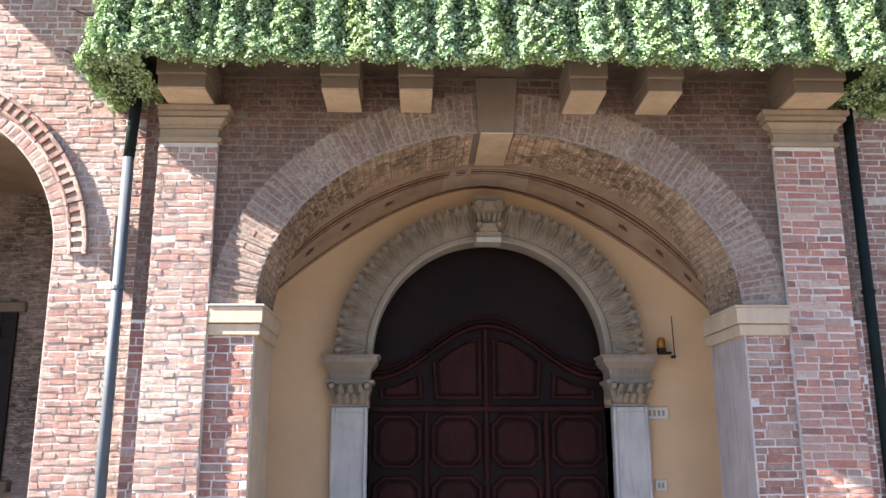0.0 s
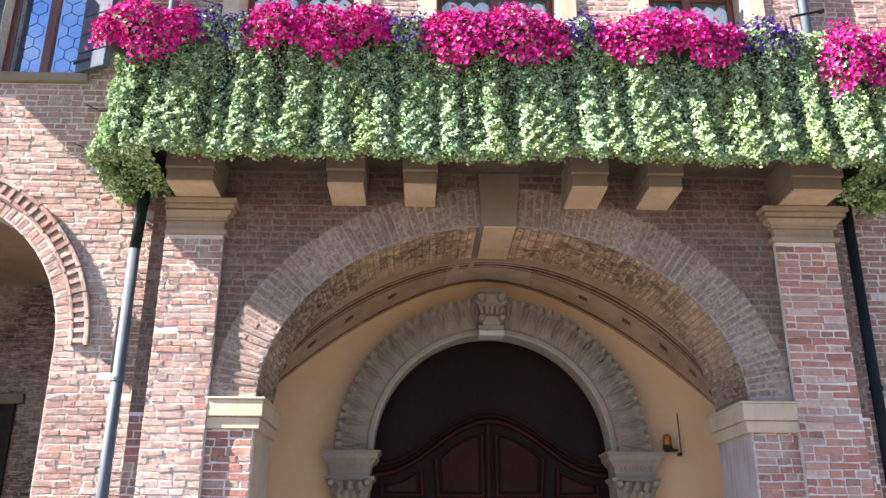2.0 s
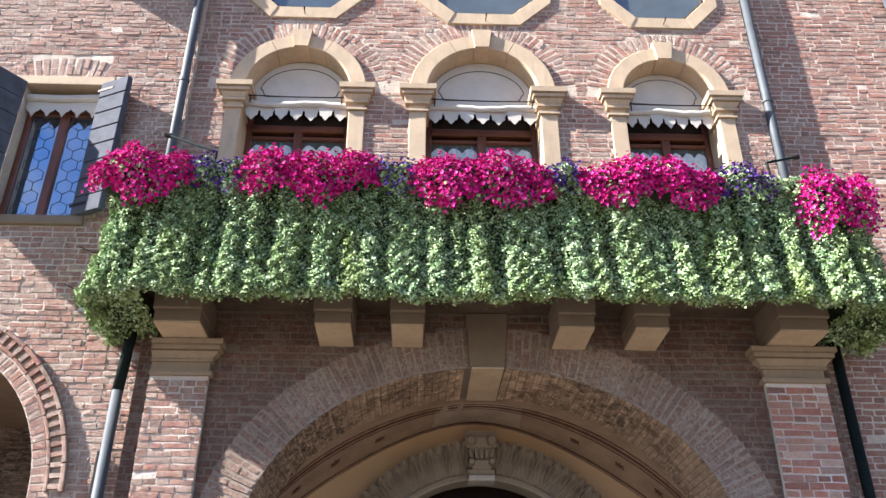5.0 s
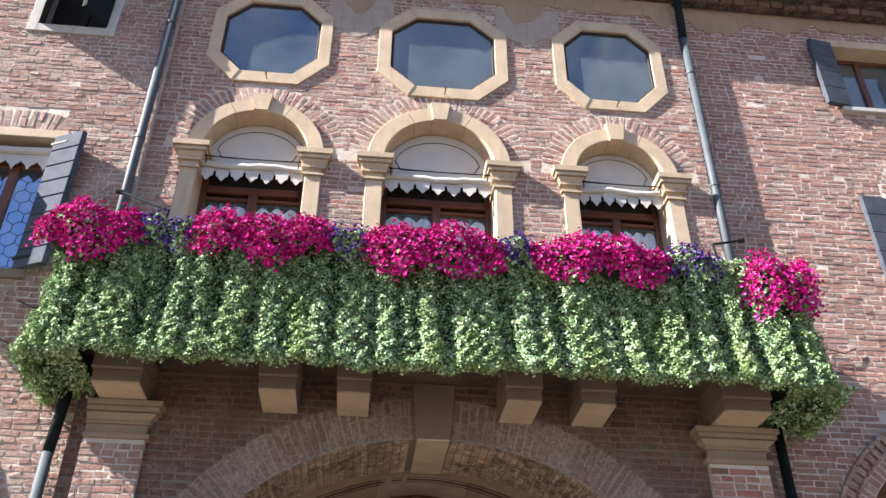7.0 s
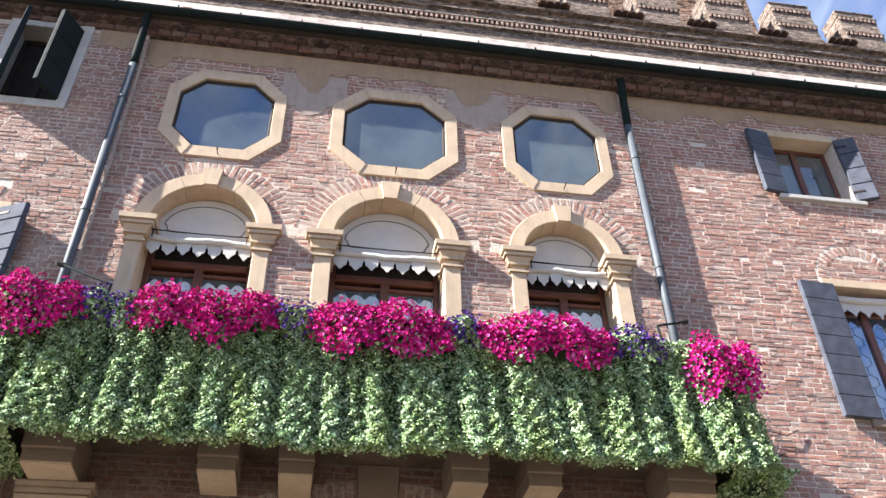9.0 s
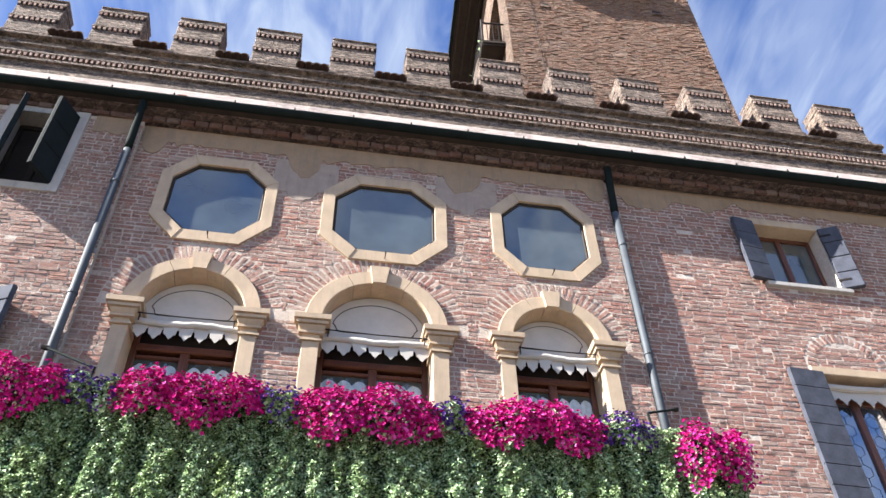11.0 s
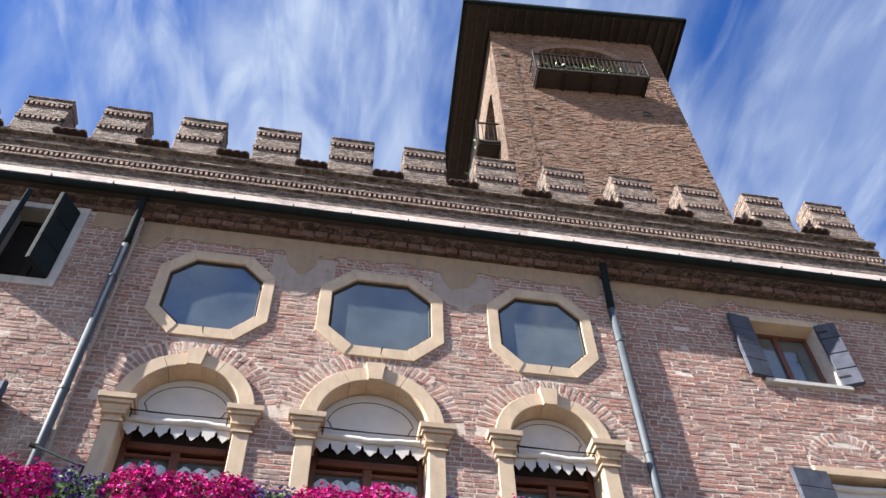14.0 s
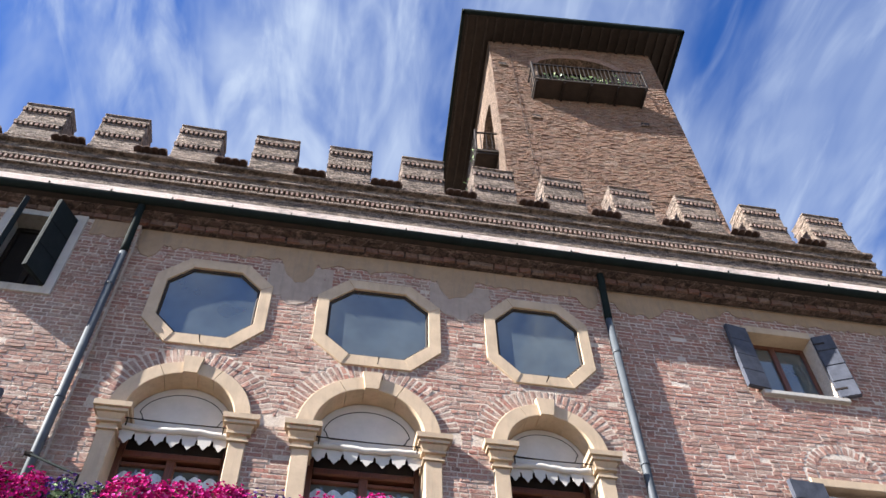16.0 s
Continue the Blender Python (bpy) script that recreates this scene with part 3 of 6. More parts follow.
tagged(back, "ochre plastered wall behind the great arch", "wall")
V0, V1 = (0.80, 2.42, 1.82), (Y_DOOR + 0.02, 2.74, 4.86)   # depth, half width and rise before; depth, half width and crown behind


def vault_at(y, t, off=0.0):
    """A point of the vault: an ellipse at the arch, running into a flat segment at the door wall."""
    k, c = (y - V0[0]) / (V1[0] - V0[0]), math.cos(radians(t))
    x0, z0 = (V0[1] - off) * c, ARCH_Z + (V0[2] - off) * math.sin(radians(t))
    x1 = (V1[1] - off) * c
    z1 = V1[2] - off - 0.315 * (x1 * x1 + 0.12) ** 0.8
    return (x0 + (x1 - x0) * k, y, z0 + (z1 - z0) * k)


vault = Geo()
vault.quad_loop([[vault_at(V0[0], t), vault_at(1.35, t), vault_at(V1[0], t), vault_at(V1[0], t, -0.3), vault_at(V0[0], t, -0.3)] for t in np.linspace(0, 180, 41)])
tagged(part("ceiling_vault", vault, M_VAULT), "faded painted barrel vault over the entrance", "ceiling", kind="structure")
for name, s in (("wall_entrance_west", -1), ("wall_entrance_east", 1)):
    g = Geo().box(min(s * 2.74, s * 3.3), max(s * 2.74, s * 3.3), 0.80, Y_DOOR, 0, ARCH_Z + 0.24)
    tagged(part(name, g, M_PLASTER), "ochre plastered side wall of the entrance", "wall", kind="structure")
# painted ribs and ornaments on the vault
ribs = thing("vault_painting", "dark red painted lines and stars on the vault", "painting", kind="structure")
for y, w in ((1.16, 0.02), (1.22, 0.05), (1.31, 0.016), (1.80, 0.025)):
    part("painted_line", Geo().quad_loop([[vault_at(y, t, 0.006), vault_at(y + w, t, 0.006), vault_at(y + w, t, -0.01), vault_at(y, t, -0.01)] for t in np.linspace(3, 177, 41)]), M_LINE, ribs)
for k in range(13):
    t = 14 + 12.67 * k
    if abs(k - 6) < 1.5:
        continue
    c, du, dv = (Vector(vault_at(1.52, t, 0.006)), Vector(vault_at(1.57, t, 0.006)), Vector(vault_at(1.52, t + 1.5, 0.006)))
    u, w = (du - c).normalized(), (dv - c).normalized()
    pts = [c + (u * math.cos(i * math.pi / 6) + w * math.sin(i * math.pi / 6)) * (0.065 if i % 2 == 0 else 0.022) for i in range(12)]
    nrm = u.cross(w) * 0.01
    part("painted_star", Geo().quad_loop([[p - nrm for p in pts], [p + nrm * 0.3 for p in pts]]), M_LINE, ribs)
part("painted_panel", Geo().quad_loop([[vault_at(1.12, t, 0.005), vault_at(1.76, t, 0.005), vault_at(1.76, t, -0.01), vault_at(1.12, t, -0.01)] for t in np.linspace(79, 101, 7)]),
     plain_material("grey painted panel", (0.40, 0.31, 0.24), 0.92, 0, 0.3, 4, 0.1), ribs)


# ---- entrance: imposts, keystone, pilasters, corbels ----
def impost(name, s):
    """Cream stone block on a pier of the great arch, turning into the passage."""
    ob = thing(name, "cream limestone impost block on the arch pier", "impost", "arch imposts")
    for n, (z0, z1, p) in enumerate(((2.735, 2.84, 0.03), (2.845, 3.0, 0.055), (3.0, 3.02, 0.07))):
        a, b = sorted((s * 2.74, s * (2.30 - p - 0.02)))
        part("block", Geo().box(a, b, Y_LOW - p, 0.82, z0, z1, 0.006), M_STONE, ob)
    return ob


impost("impost", -1)
impost("impost", 1)
for s in (-1, 1):
    a, b = sorted((s * 2.31, s * 2.295))
    tagged(part("trim_reveal", Geo().box(a, b, Y_LOW + 0.03, 0.79, 0, 2.735), M_LIMEWALL if s > 0 else M_STONE), "flaking lime render on the arch reveal", "render", kind="structure")

key = thing("keystone", "long cream keystone of the great arch", "keystone")
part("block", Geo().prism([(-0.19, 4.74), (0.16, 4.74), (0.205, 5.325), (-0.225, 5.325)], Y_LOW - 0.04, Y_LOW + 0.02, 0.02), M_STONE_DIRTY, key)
# paler stone below: bounced ground light put into the colour
part("underside", Geo().box(-0.17, 0.15, Y_LOW - 0.03, 0.81, 4.728, 4.78), M_STONE, key)


def pilaster(s):
    ob = thing("pilaster", "brick pilaster with moulded cream capital" + (", sunlit" if s < 0 else ", in the balcony's shade"), "pilaster", "entrance pilasters")
    x0, x1 = (-3.295, -2.735) if s < 0 else (2.735, 3.335)
    shaft = part("shaft", Geo().box(x0, x1, Y_PIL, Y_LOW + 0.02, 0, 4.64), M_MORTAR_PALE, ob)
    cap = Geo().stack(x0, x1, Y_PIL, [(4.60, 4.645, 0.04, 0.04), (4.65, 4.74, 0.004, 0.004), (4.742, 4.765, 0.035, 0.035), (4.767, 4.79, 0.022, 0.04), (4.79, 4.83, 0.04, 0.085), (4.832, 4.845, 0.06, 0.06), (4.847, 4.885, 0.105, 0.105), (4.887, 4.897, 0.09, 0.09), (4.899, 4.945, 0.13, 0.13)], s > 0)
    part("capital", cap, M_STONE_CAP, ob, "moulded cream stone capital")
    return ob, x0, x1


pil_w, pil_e = pilaster(-1), pilaster(1)


def corbel(x0, x1, label="cream stone corbel under the balcony"):
    ob = thing("corbel", label, "corbel", "balcony corbels")
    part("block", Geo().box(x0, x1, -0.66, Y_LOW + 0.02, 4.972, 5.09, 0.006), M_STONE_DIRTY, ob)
    # underside kept paler, with the bounce from the street in its colour
    part("underside", Geo().box(x0 + 0.004, x1 - 0.004, -0.655, Y_LOW + 0.02, 4.955, 4.973), M_STONE, ob, "cream stone underside, ground bounce in its paler tone")
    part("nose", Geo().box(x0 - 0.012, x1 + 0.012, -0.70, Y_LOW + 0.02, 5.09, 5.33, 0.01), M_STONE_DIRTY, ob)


for a, b in ((-1.69, -1.345), (-0.965, -0.655), (0.64, 0.98), (1.375, 1.70)):
    corbel(a, b)
for a, b in ((-3.2, -2.76), (2.77, 3.25)):
    corbel(a, b, "broad cream stone corbel over the pilaster")

# ---- portal ----
PX, PZ, PR, PO = 0.05, 2.76, 1.375, 1.77
portal = thing("portal", "carved grey limestone portal with acanthus arch and capitals", "portal")


def carved(u, v):
    """Height of the acanthus relief: u along the arch in leaves, v from the inner edge (0) to the outer (1)."""
    if v < 0.14:
        return 0.35
    if v > 0.88:
        return 0.55 + 0.45 * abs(math.sin(u * math.pi * 2.0))
    w, top = (v - 0.14) / 0.74, 0.0
    for shift, high in ((0.0, 1.0), (0.5, 0.62)):
        a = abs(((u + shift) % 1) * 2 - 1)
        wide = 0.95 * max(0.02, math.sin(math.pi * min(1.0, 0.12 + 0.8 * w))) ** 0.7
        if a < wide:
            q = a / wide
            vein = 0.5 + 0.5 * math.cos(q * 11.0 - w * 9.0)
            top = max(top, high * (0.25 + 0.75 * w) * (1 - q * q) ** 0.5 * (0.45 + 0.55 * vein))
    if w > 0.78:
        top = max(top, 0.9 * abs(math.sin(u * math.pi * 2)) * (w - 0.6) * 2.2)
    return min(top, 1.0)


nu, nv = 900, 34
vs, fs = [], []
for i in range(nu + 1):
    t = math.pi * i / nu
    for j in range(nv + 1):
        v = j / nv
        r = PR + (PO - PR) * v
        slope = 0.06 * v
        h = carved(i / nu * 25, v) ** 1.3 * 0.17
        vs.append((PX + r * math.cos(t), Y_DOOR - 0.06 - slope - h, PZ + r * math.sin(t)))
for i in range(nu):
    for j in range(nv):
        a = i * (nv + 1) + j
        fs.append((a, a + nv + 1, a + nv + 2, a + 1))
ob = raw("carved_arch", vs, fs, M_CARVED, portal)
ob.data.shade_smooth()
part("arch_body", Geo().band(arc(PX, PZ, PR, PR, 0, 180, 60), arc(PX, PZ, PO + 0.01, PO + 0.01, 0, 180, 60), Y_DOOR - 0.075, Y_DOOR + 0.32), M_CARVED, portal)
part("inner_fillet", Geo().band(arc(PX, PZ, PR - 0.02, PR - 0.02, 0, 180, 60), arc(PX, PZ, PR + 0.035, PR + 0.035, 0, 180, 60), Y_DOOR - 0.10, Y_DOOR + 0.2), M_FILLET, portal, "plain stone fillet")
beads = Geo()
for k in range(92):
    t = math.pi * (k + 0.5) / 92
    x, z = PX + (PO + 0.005) * math.cos(t), PZ + (PO + 0.005) * math.sin(t)
    u = (math.cos(t), math.sin(t))
    w = (-u[1], u[0])
    poly = [(x + u[0] * a + w[0] * b, z + u[1] * a + w[1] * b) for a, b in ((-0.03, -0.02), (0.012, -0.022), (0.028, 0), (0.012, 0.022), (-0.03, 0.02))]
    beads.prism(poly, Y_DOOR - 0.165, Y_DOOR - 0.05, 0.3)
part("leaf_edge", beads, M_CARVED, portal)["kind"] = "stuff"
# keystone with a scroll
scroll = Geo()
for k, (z0, z1, w0, w1, d) in enumerate(((4.13, 4.20, 0.15, 0.15, 0.20), (4.20, 4.29, 0.10, 0.14, 0.25), (4.29, 4.45, 0.12, 0.15, 0.22), (4.45, 4.56, 0.17, 0.19, 0.27), (4.56, 4.64, 0.20, 0.17, 0.24))):
    scroll.quad_loop([[(PX - w0, Y_DOOR - d, z0), (PX + w0, Y_DOOR - d, z0), (PX + w0, Y_DOOR + 0.1, z0), (PX - w0, Y_DOOR + 0.1, z0)],
                      [(PX - w1, Y_DOOR - d - 0.03, z1), (PX + w1, Y_DOOR - d - 0.03, z1), (PX + w1, Y_DOOR + 0.1, z1), (PX - w1, Y_DOOR + 0.1, z1)]])
for s in (-1, 1):
    for zc, r in ((4.52, 0.07), (4.27, 0.045)):
        ring = [(PX + s * 0.12 + r * math.cos(a), zc + r * math.sin(a)) for a in np.linspace(0, 2 * math.pi, 14)[:-1]]
        scroll.prism(ring, Y_DOOR - 0.33, Y_DOOR - 0.1, 0.35)
for k in range(5):
    a = (k - 2) * 0.055
    scroll.prism([(PX + a - 0.022, 4.31), (PX + a + 0.022, 4.31), (PX + a * 1.25 + 0.02, 4.43), (PX + a * 1.25 - 0.02, 4.43)], Y_DOOR - 0.285, Y_DOOR - 0.15, 0.3)
part("scroll_keystone", scroll, M_CARVED, portal)
part("keystone_foot", Geo().box(PX - 0.15, PX + 0.15, Y_DOOR - 0.24, Y_DOOR, 4.075, 4.14, 0.01), M_CARVED_DARK, portal, "pale plain stone foot")
for s in (-1, 1):
    xc = PX + s * 1.605
    post = Geo()
    post.box(xc - 0.205, xc + 0.205, Y_DOOR - 0.10, Y_DOOR + 0.3, 0, 2.17, 0.008)
    jamb = part("jamb", post, M_CARVED_DARK, portal, "pale stone jamb")
    fr = Geo()
    for a, b in ((-0.205, -0.165), (0.165, 0.205)):
        fr.box(xc + a, xc + b, Y_DOOR - 0.125, Y_DOOR - 0.09, 0, 2.17, 0.008)
    fr.box(xc - 0.16, xc + 0.16, Y_DOOR - 0.122, Y_DOOR - 0.09, 2.11, 2.168, 0.008)
    part("jamb_moulding", fr, M_CARVED_DARK, jamb)
    cap = Geo().stack(xc - 0.19, xc + 0.19, Y_DOOR - 0.10, [(2.175, 2.20, 0.03, 0.03), (2.205, 2.43, 0.0, 0.06), (2.43, 2.47, 0.08, 0.09), (2.475, 2.50, 0.03, 0.03), (2.50, 2.60, 0.03, 0.05), (2.60, 2.66, 0.06, 0.11), (2.665, 2.715, 0.12, 0.12), (2.715, 2.75, 0.12, 0.15)])
    head = part("capital", cap, M_CARVED, portal, "leafy carved stone capital")
    leaf = Geo()
    for row, (z0, z1, n, d) in enumerate(((2.205, 2.32, 4, 0.035), (2.26, 2.42, 3, 0.06))):
        for k in range(n):
            x = xc - 0.165 + 0.33 * (k + 0.5) / n
            w = 0.045
            leaf.quad_loop([[(x - w, Y_DOOR - 0.12 - d * 0.3, z0), (x, Y_DOOR - 0.145 - d * 0.5, z0), (x + w, Y_DOOR - 0.12 - d * 0.3, z0), (x, Y_DOOR - 0.09, z0)],
                            [(x - w * 1.15, Y_DOOR - 0.14 - d * 0.7, (z0 + z1) / 2), (x, Y_DOOR - 0.17 - d, (z0 + z1) / 2), (x + w * 1.15, Y_DOOR - 0.14 - d * 0.7, (z0 + z1) / 2), (x, Y_DOOR - 0.1, (z0 + z1) / 2)],
                            [(x - w * 0.6, Y_DOOR - 0.19 - d * 1.3, z1), (x, Y_DOOR - 0.215 - d * 1.4, z1 - 0.02), (x + w * 0.6, Y_DOOR - 0.19 - d * 1.3, z1), (x, Y_DOOR - 0.12, z1)]])
    for e in (-1, 1):
        c = [(xc + e * 0.2 + 0.05 * math.cos(a), 2.40 + 0.05 * math.sin(a)) for a in np.linspace(0, 2 * math.pi, 12)[:-1]]
        leaf.prism(c, Y_DOOR - 0.25, Y_DOOR - 0.05, 0.4)
    part("capital_leaves", leaf, M_CARVED, head)
    for k in range(9):
        part("dentil", Geo().box(xc - 0.20 + k * 0.046, xc - 0.20 + k * 0.046 + 0.026, Y_DOOR - 0.165, Y_DOOR - 0.1, 2.545, 2.60), M_CARVED, head)

# ---- great door ----
door = thing("door_1", "dark oak double door with arched overlight, closed", "door", kind="structure")
YD = Y_DOOR + 0.30
part("door_board", Geo().prism(arched(PX, PZ, PR + 0.02, PR + 0.02, 0.0, 40), YD, YD + 0.06), M_DOOR_TOP, door)


def chamfered(a, b, lo, hi, c):
    return [(a + c, lo), (b - c, lo), (b, lo + c), (b, hi - c), (b - c, hi), (a + c, hi), (a, hi - c), (a, lo + c)]


def inset(poly, d):
    mx, mz = sum(p[0] for p in poly) / len(poly), sum(p[1] for p in poly) / len(poly)
    w, h = max(abs(p[0] - mx) for p in poly), max(abs(p[1] - mz) for p in poly)
    return [(mx + (x - mx) * (1 - d / w), mz + (z - mz) * (1 - d / h)) for x, z in poly]


def panel(poly, parent):
    edge = part("panel_moulding", Geo().band(inset(poly, 0.05), poly, YD - 0.045, YD, closed=True, c=0.014), M_DOOR, parent)
    part("panel", Geo().prism(inset(poly, 0.075), YD - 0.03, YD, 0.08), M_DOOR, edge)


xs = [-1.36, -0.675, 0.03, 0.735, 1.46]
for k in range(4):
    a, b = xs[k] + 0.055, xs[k + 1] - 0.055
    for lo, hi in ((0.12, 0.72), (0.80, 1.40), (1.48, 2.10)):
        panel(chamfered(a, b, lo, hi, 0.12), door)
rails = Geo()
rails.box(-1.33, 1.43, YD - 0.06, YD, 2.125, 2.20, 0.015)
for x in xs[1:4]:
    rails.box(x - 0.03, x + 0.03, YD - 0.055, YD, 0, 3.12 if x == xs[2] else 2.13, 0.012)
part("rails", rails, M_DOOR, door)


def swoop(x):
    """Curved top of the door leaves: high in the middle, low at the sides."""
    u = min(1, abs(x - 0.05) / 1.38)
    return 2.50 + 0.62 * (0.5 + 0.5 * math.cos(math.pi * min(1, u * 1.05)))


top = [0.05 - 1.36 + 2.72 * k / 40 for k in range(41)]
for d, w, o in ((0.0, 0.05, 0.085), (0.07, 0.03, 0.06), (0.13, 0.035, 0.045)):
    part("curved_moulding", Geo().band([(x, swoop(x) + d) for x in top], [(x, swoop(x) + d + w) for x in top], YD - o, YD, c=0.012), M_DOOR, door)
for s in (-1, 1):
    inner = [(0.045 + s * u, 2.27) for u in (0.06, 0.62)] + [(0.045 + s * u, min(swoop(0.045 + s * u) - 0.1, 3.0)) for u in (0.66, 0.55, 0.42, 0.28, 0.14, 0.06)]
    panel(inner, door)
    side = [(0.045 + s * u, z) for u, z in ((0.76, 2.28), (1.28, 2.28), (1.28, 2.40), (1.1, 2.42), (0.95, 2.50), (0.78, 2.60))]
    panel(side, door)
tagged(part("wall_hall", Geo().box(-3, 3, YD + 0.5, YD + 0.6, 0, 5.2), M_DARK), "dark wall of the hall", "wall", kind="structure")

# ---- small things on the ochre wall ----
lamp = thing("warning_lamp", "small amber flashing lamp with black holder", "lamp", at=(2.06, Y_DOOR, 2.86))
r = [(math.cos(a), math.sin(a)) for a in np.linspace(0, 2 * math.pi, 13)[:-1]]
dome = Geo().quad_loop([[(2.06 + c * w, Y_DOOR - 0.09 + s * w, z) for c, s in r] for z, w in ((2.84, 0.05), (2.90, 0.052), (2.945, 0.044), (2.965, 0.02))])
under(lamp, part("dome", dome, M_AMBER, None, "amber glass dome", True))
base = Geo().quad_loop([[(2.06 + c * w, Y_DOOR - 0.09 + s * w, z) for c, s in r] for z, w in ((2.765, 0.03), (2.80, 0.055), (2.84, 0.055))])
base.box(2.04, 2.18, Y_DOOR - 0.10, Y_DOOR + 0.01, 2.775, 2.80, 0.005)
under(lamp, part("holder", base, M_IRON, None, "black metal holder"))
aerial = thing("aerial", "thin black rod aerial on a wall bracket", "aerial", at=(2.22, Y_DOOR, 2.75))
under(aerial, part("rod", Geo().tube([(2.225, Y_DOOR - 0.05, 2.74), (2.215, Y_DOOR - 0.05, 3.22)], 0.006, 6), M_IRON))
under(aerial, part("bracket", Geo().box(2.19, 2.235, Y_DOOR - 0.065, Y_DOOR + 0.005, 2.73, 2.76, 0.004), M_IRON))
M_BARS = plain_material("grey engraved bars", (0.30, 0.25, 0.2), 0.8, 0, 0.2, 30, 0)
for name, a, b, lo, hi, n in (("wall_plaque", 1.855, 2.115, 2.03, 2.165, 4), ("number_plaque", 1.915, 2.055, 1.23, 1.355, 2)):
    pl = thing(name, "small pale marble plaque with engraved bars", "plaque", "wall plaques", at=((a + b) / 2, Y_DOOR, lo))
    under(pl, part("slab", Geo().box(a, b, Y_DOOR - 0.025, Y_DOOR + 0.004, lo, hi, 0.006), M_MARBLE))
    for k in range(n):
        w = (b - a - 0.05) / n
        x = a + 0.03 + k * w
        under(pl, part("bar", Geo().box(x, x + w * 0.55, Y_DOOR - 0.028, Y_DOOR - 0.02, lo + 0.035, hi - 0.035), M_BARS))
hook = thing("wall_hook", "small iron hook in the ochre wall", "hook", at=(-2.5, Y_DOOR, 2.6))
under(hook, part("pin", Geo().tube([(-2.5, Y_DOOR + 0.01, 2.63), (-2.5, Y_DOOR - 0.07, 2.63), (-2.5, Y_DOOR - 0.08, 2.66)], 0.012, 6), M_IRON))


# ---- arched windows over the balcony ----
def capital_stack(x0, x1, y, z0):
    g = Geo()
    rows = ((0, 0.03, 0.028, 0.028), (0.032, 0.095, 0.0, 0.0), (0.097, 0.128, 0.042, 0.042), (0.13, 0.14, 0.022, 0.022), (0.142, 0.20, 0.028, 0.065), (0.202, 0.212, 0.05, 0.05), (0.214, 0.255, 0.088, 0.088), (0.257, 0.265, 0.072, 0.072), (0.267, 0.335, 0.115, 0.12))
    g.stack(x0, x1, y, [(z0 + a, z0 + b, p, q) for a, b, p, q in rows])
    return g


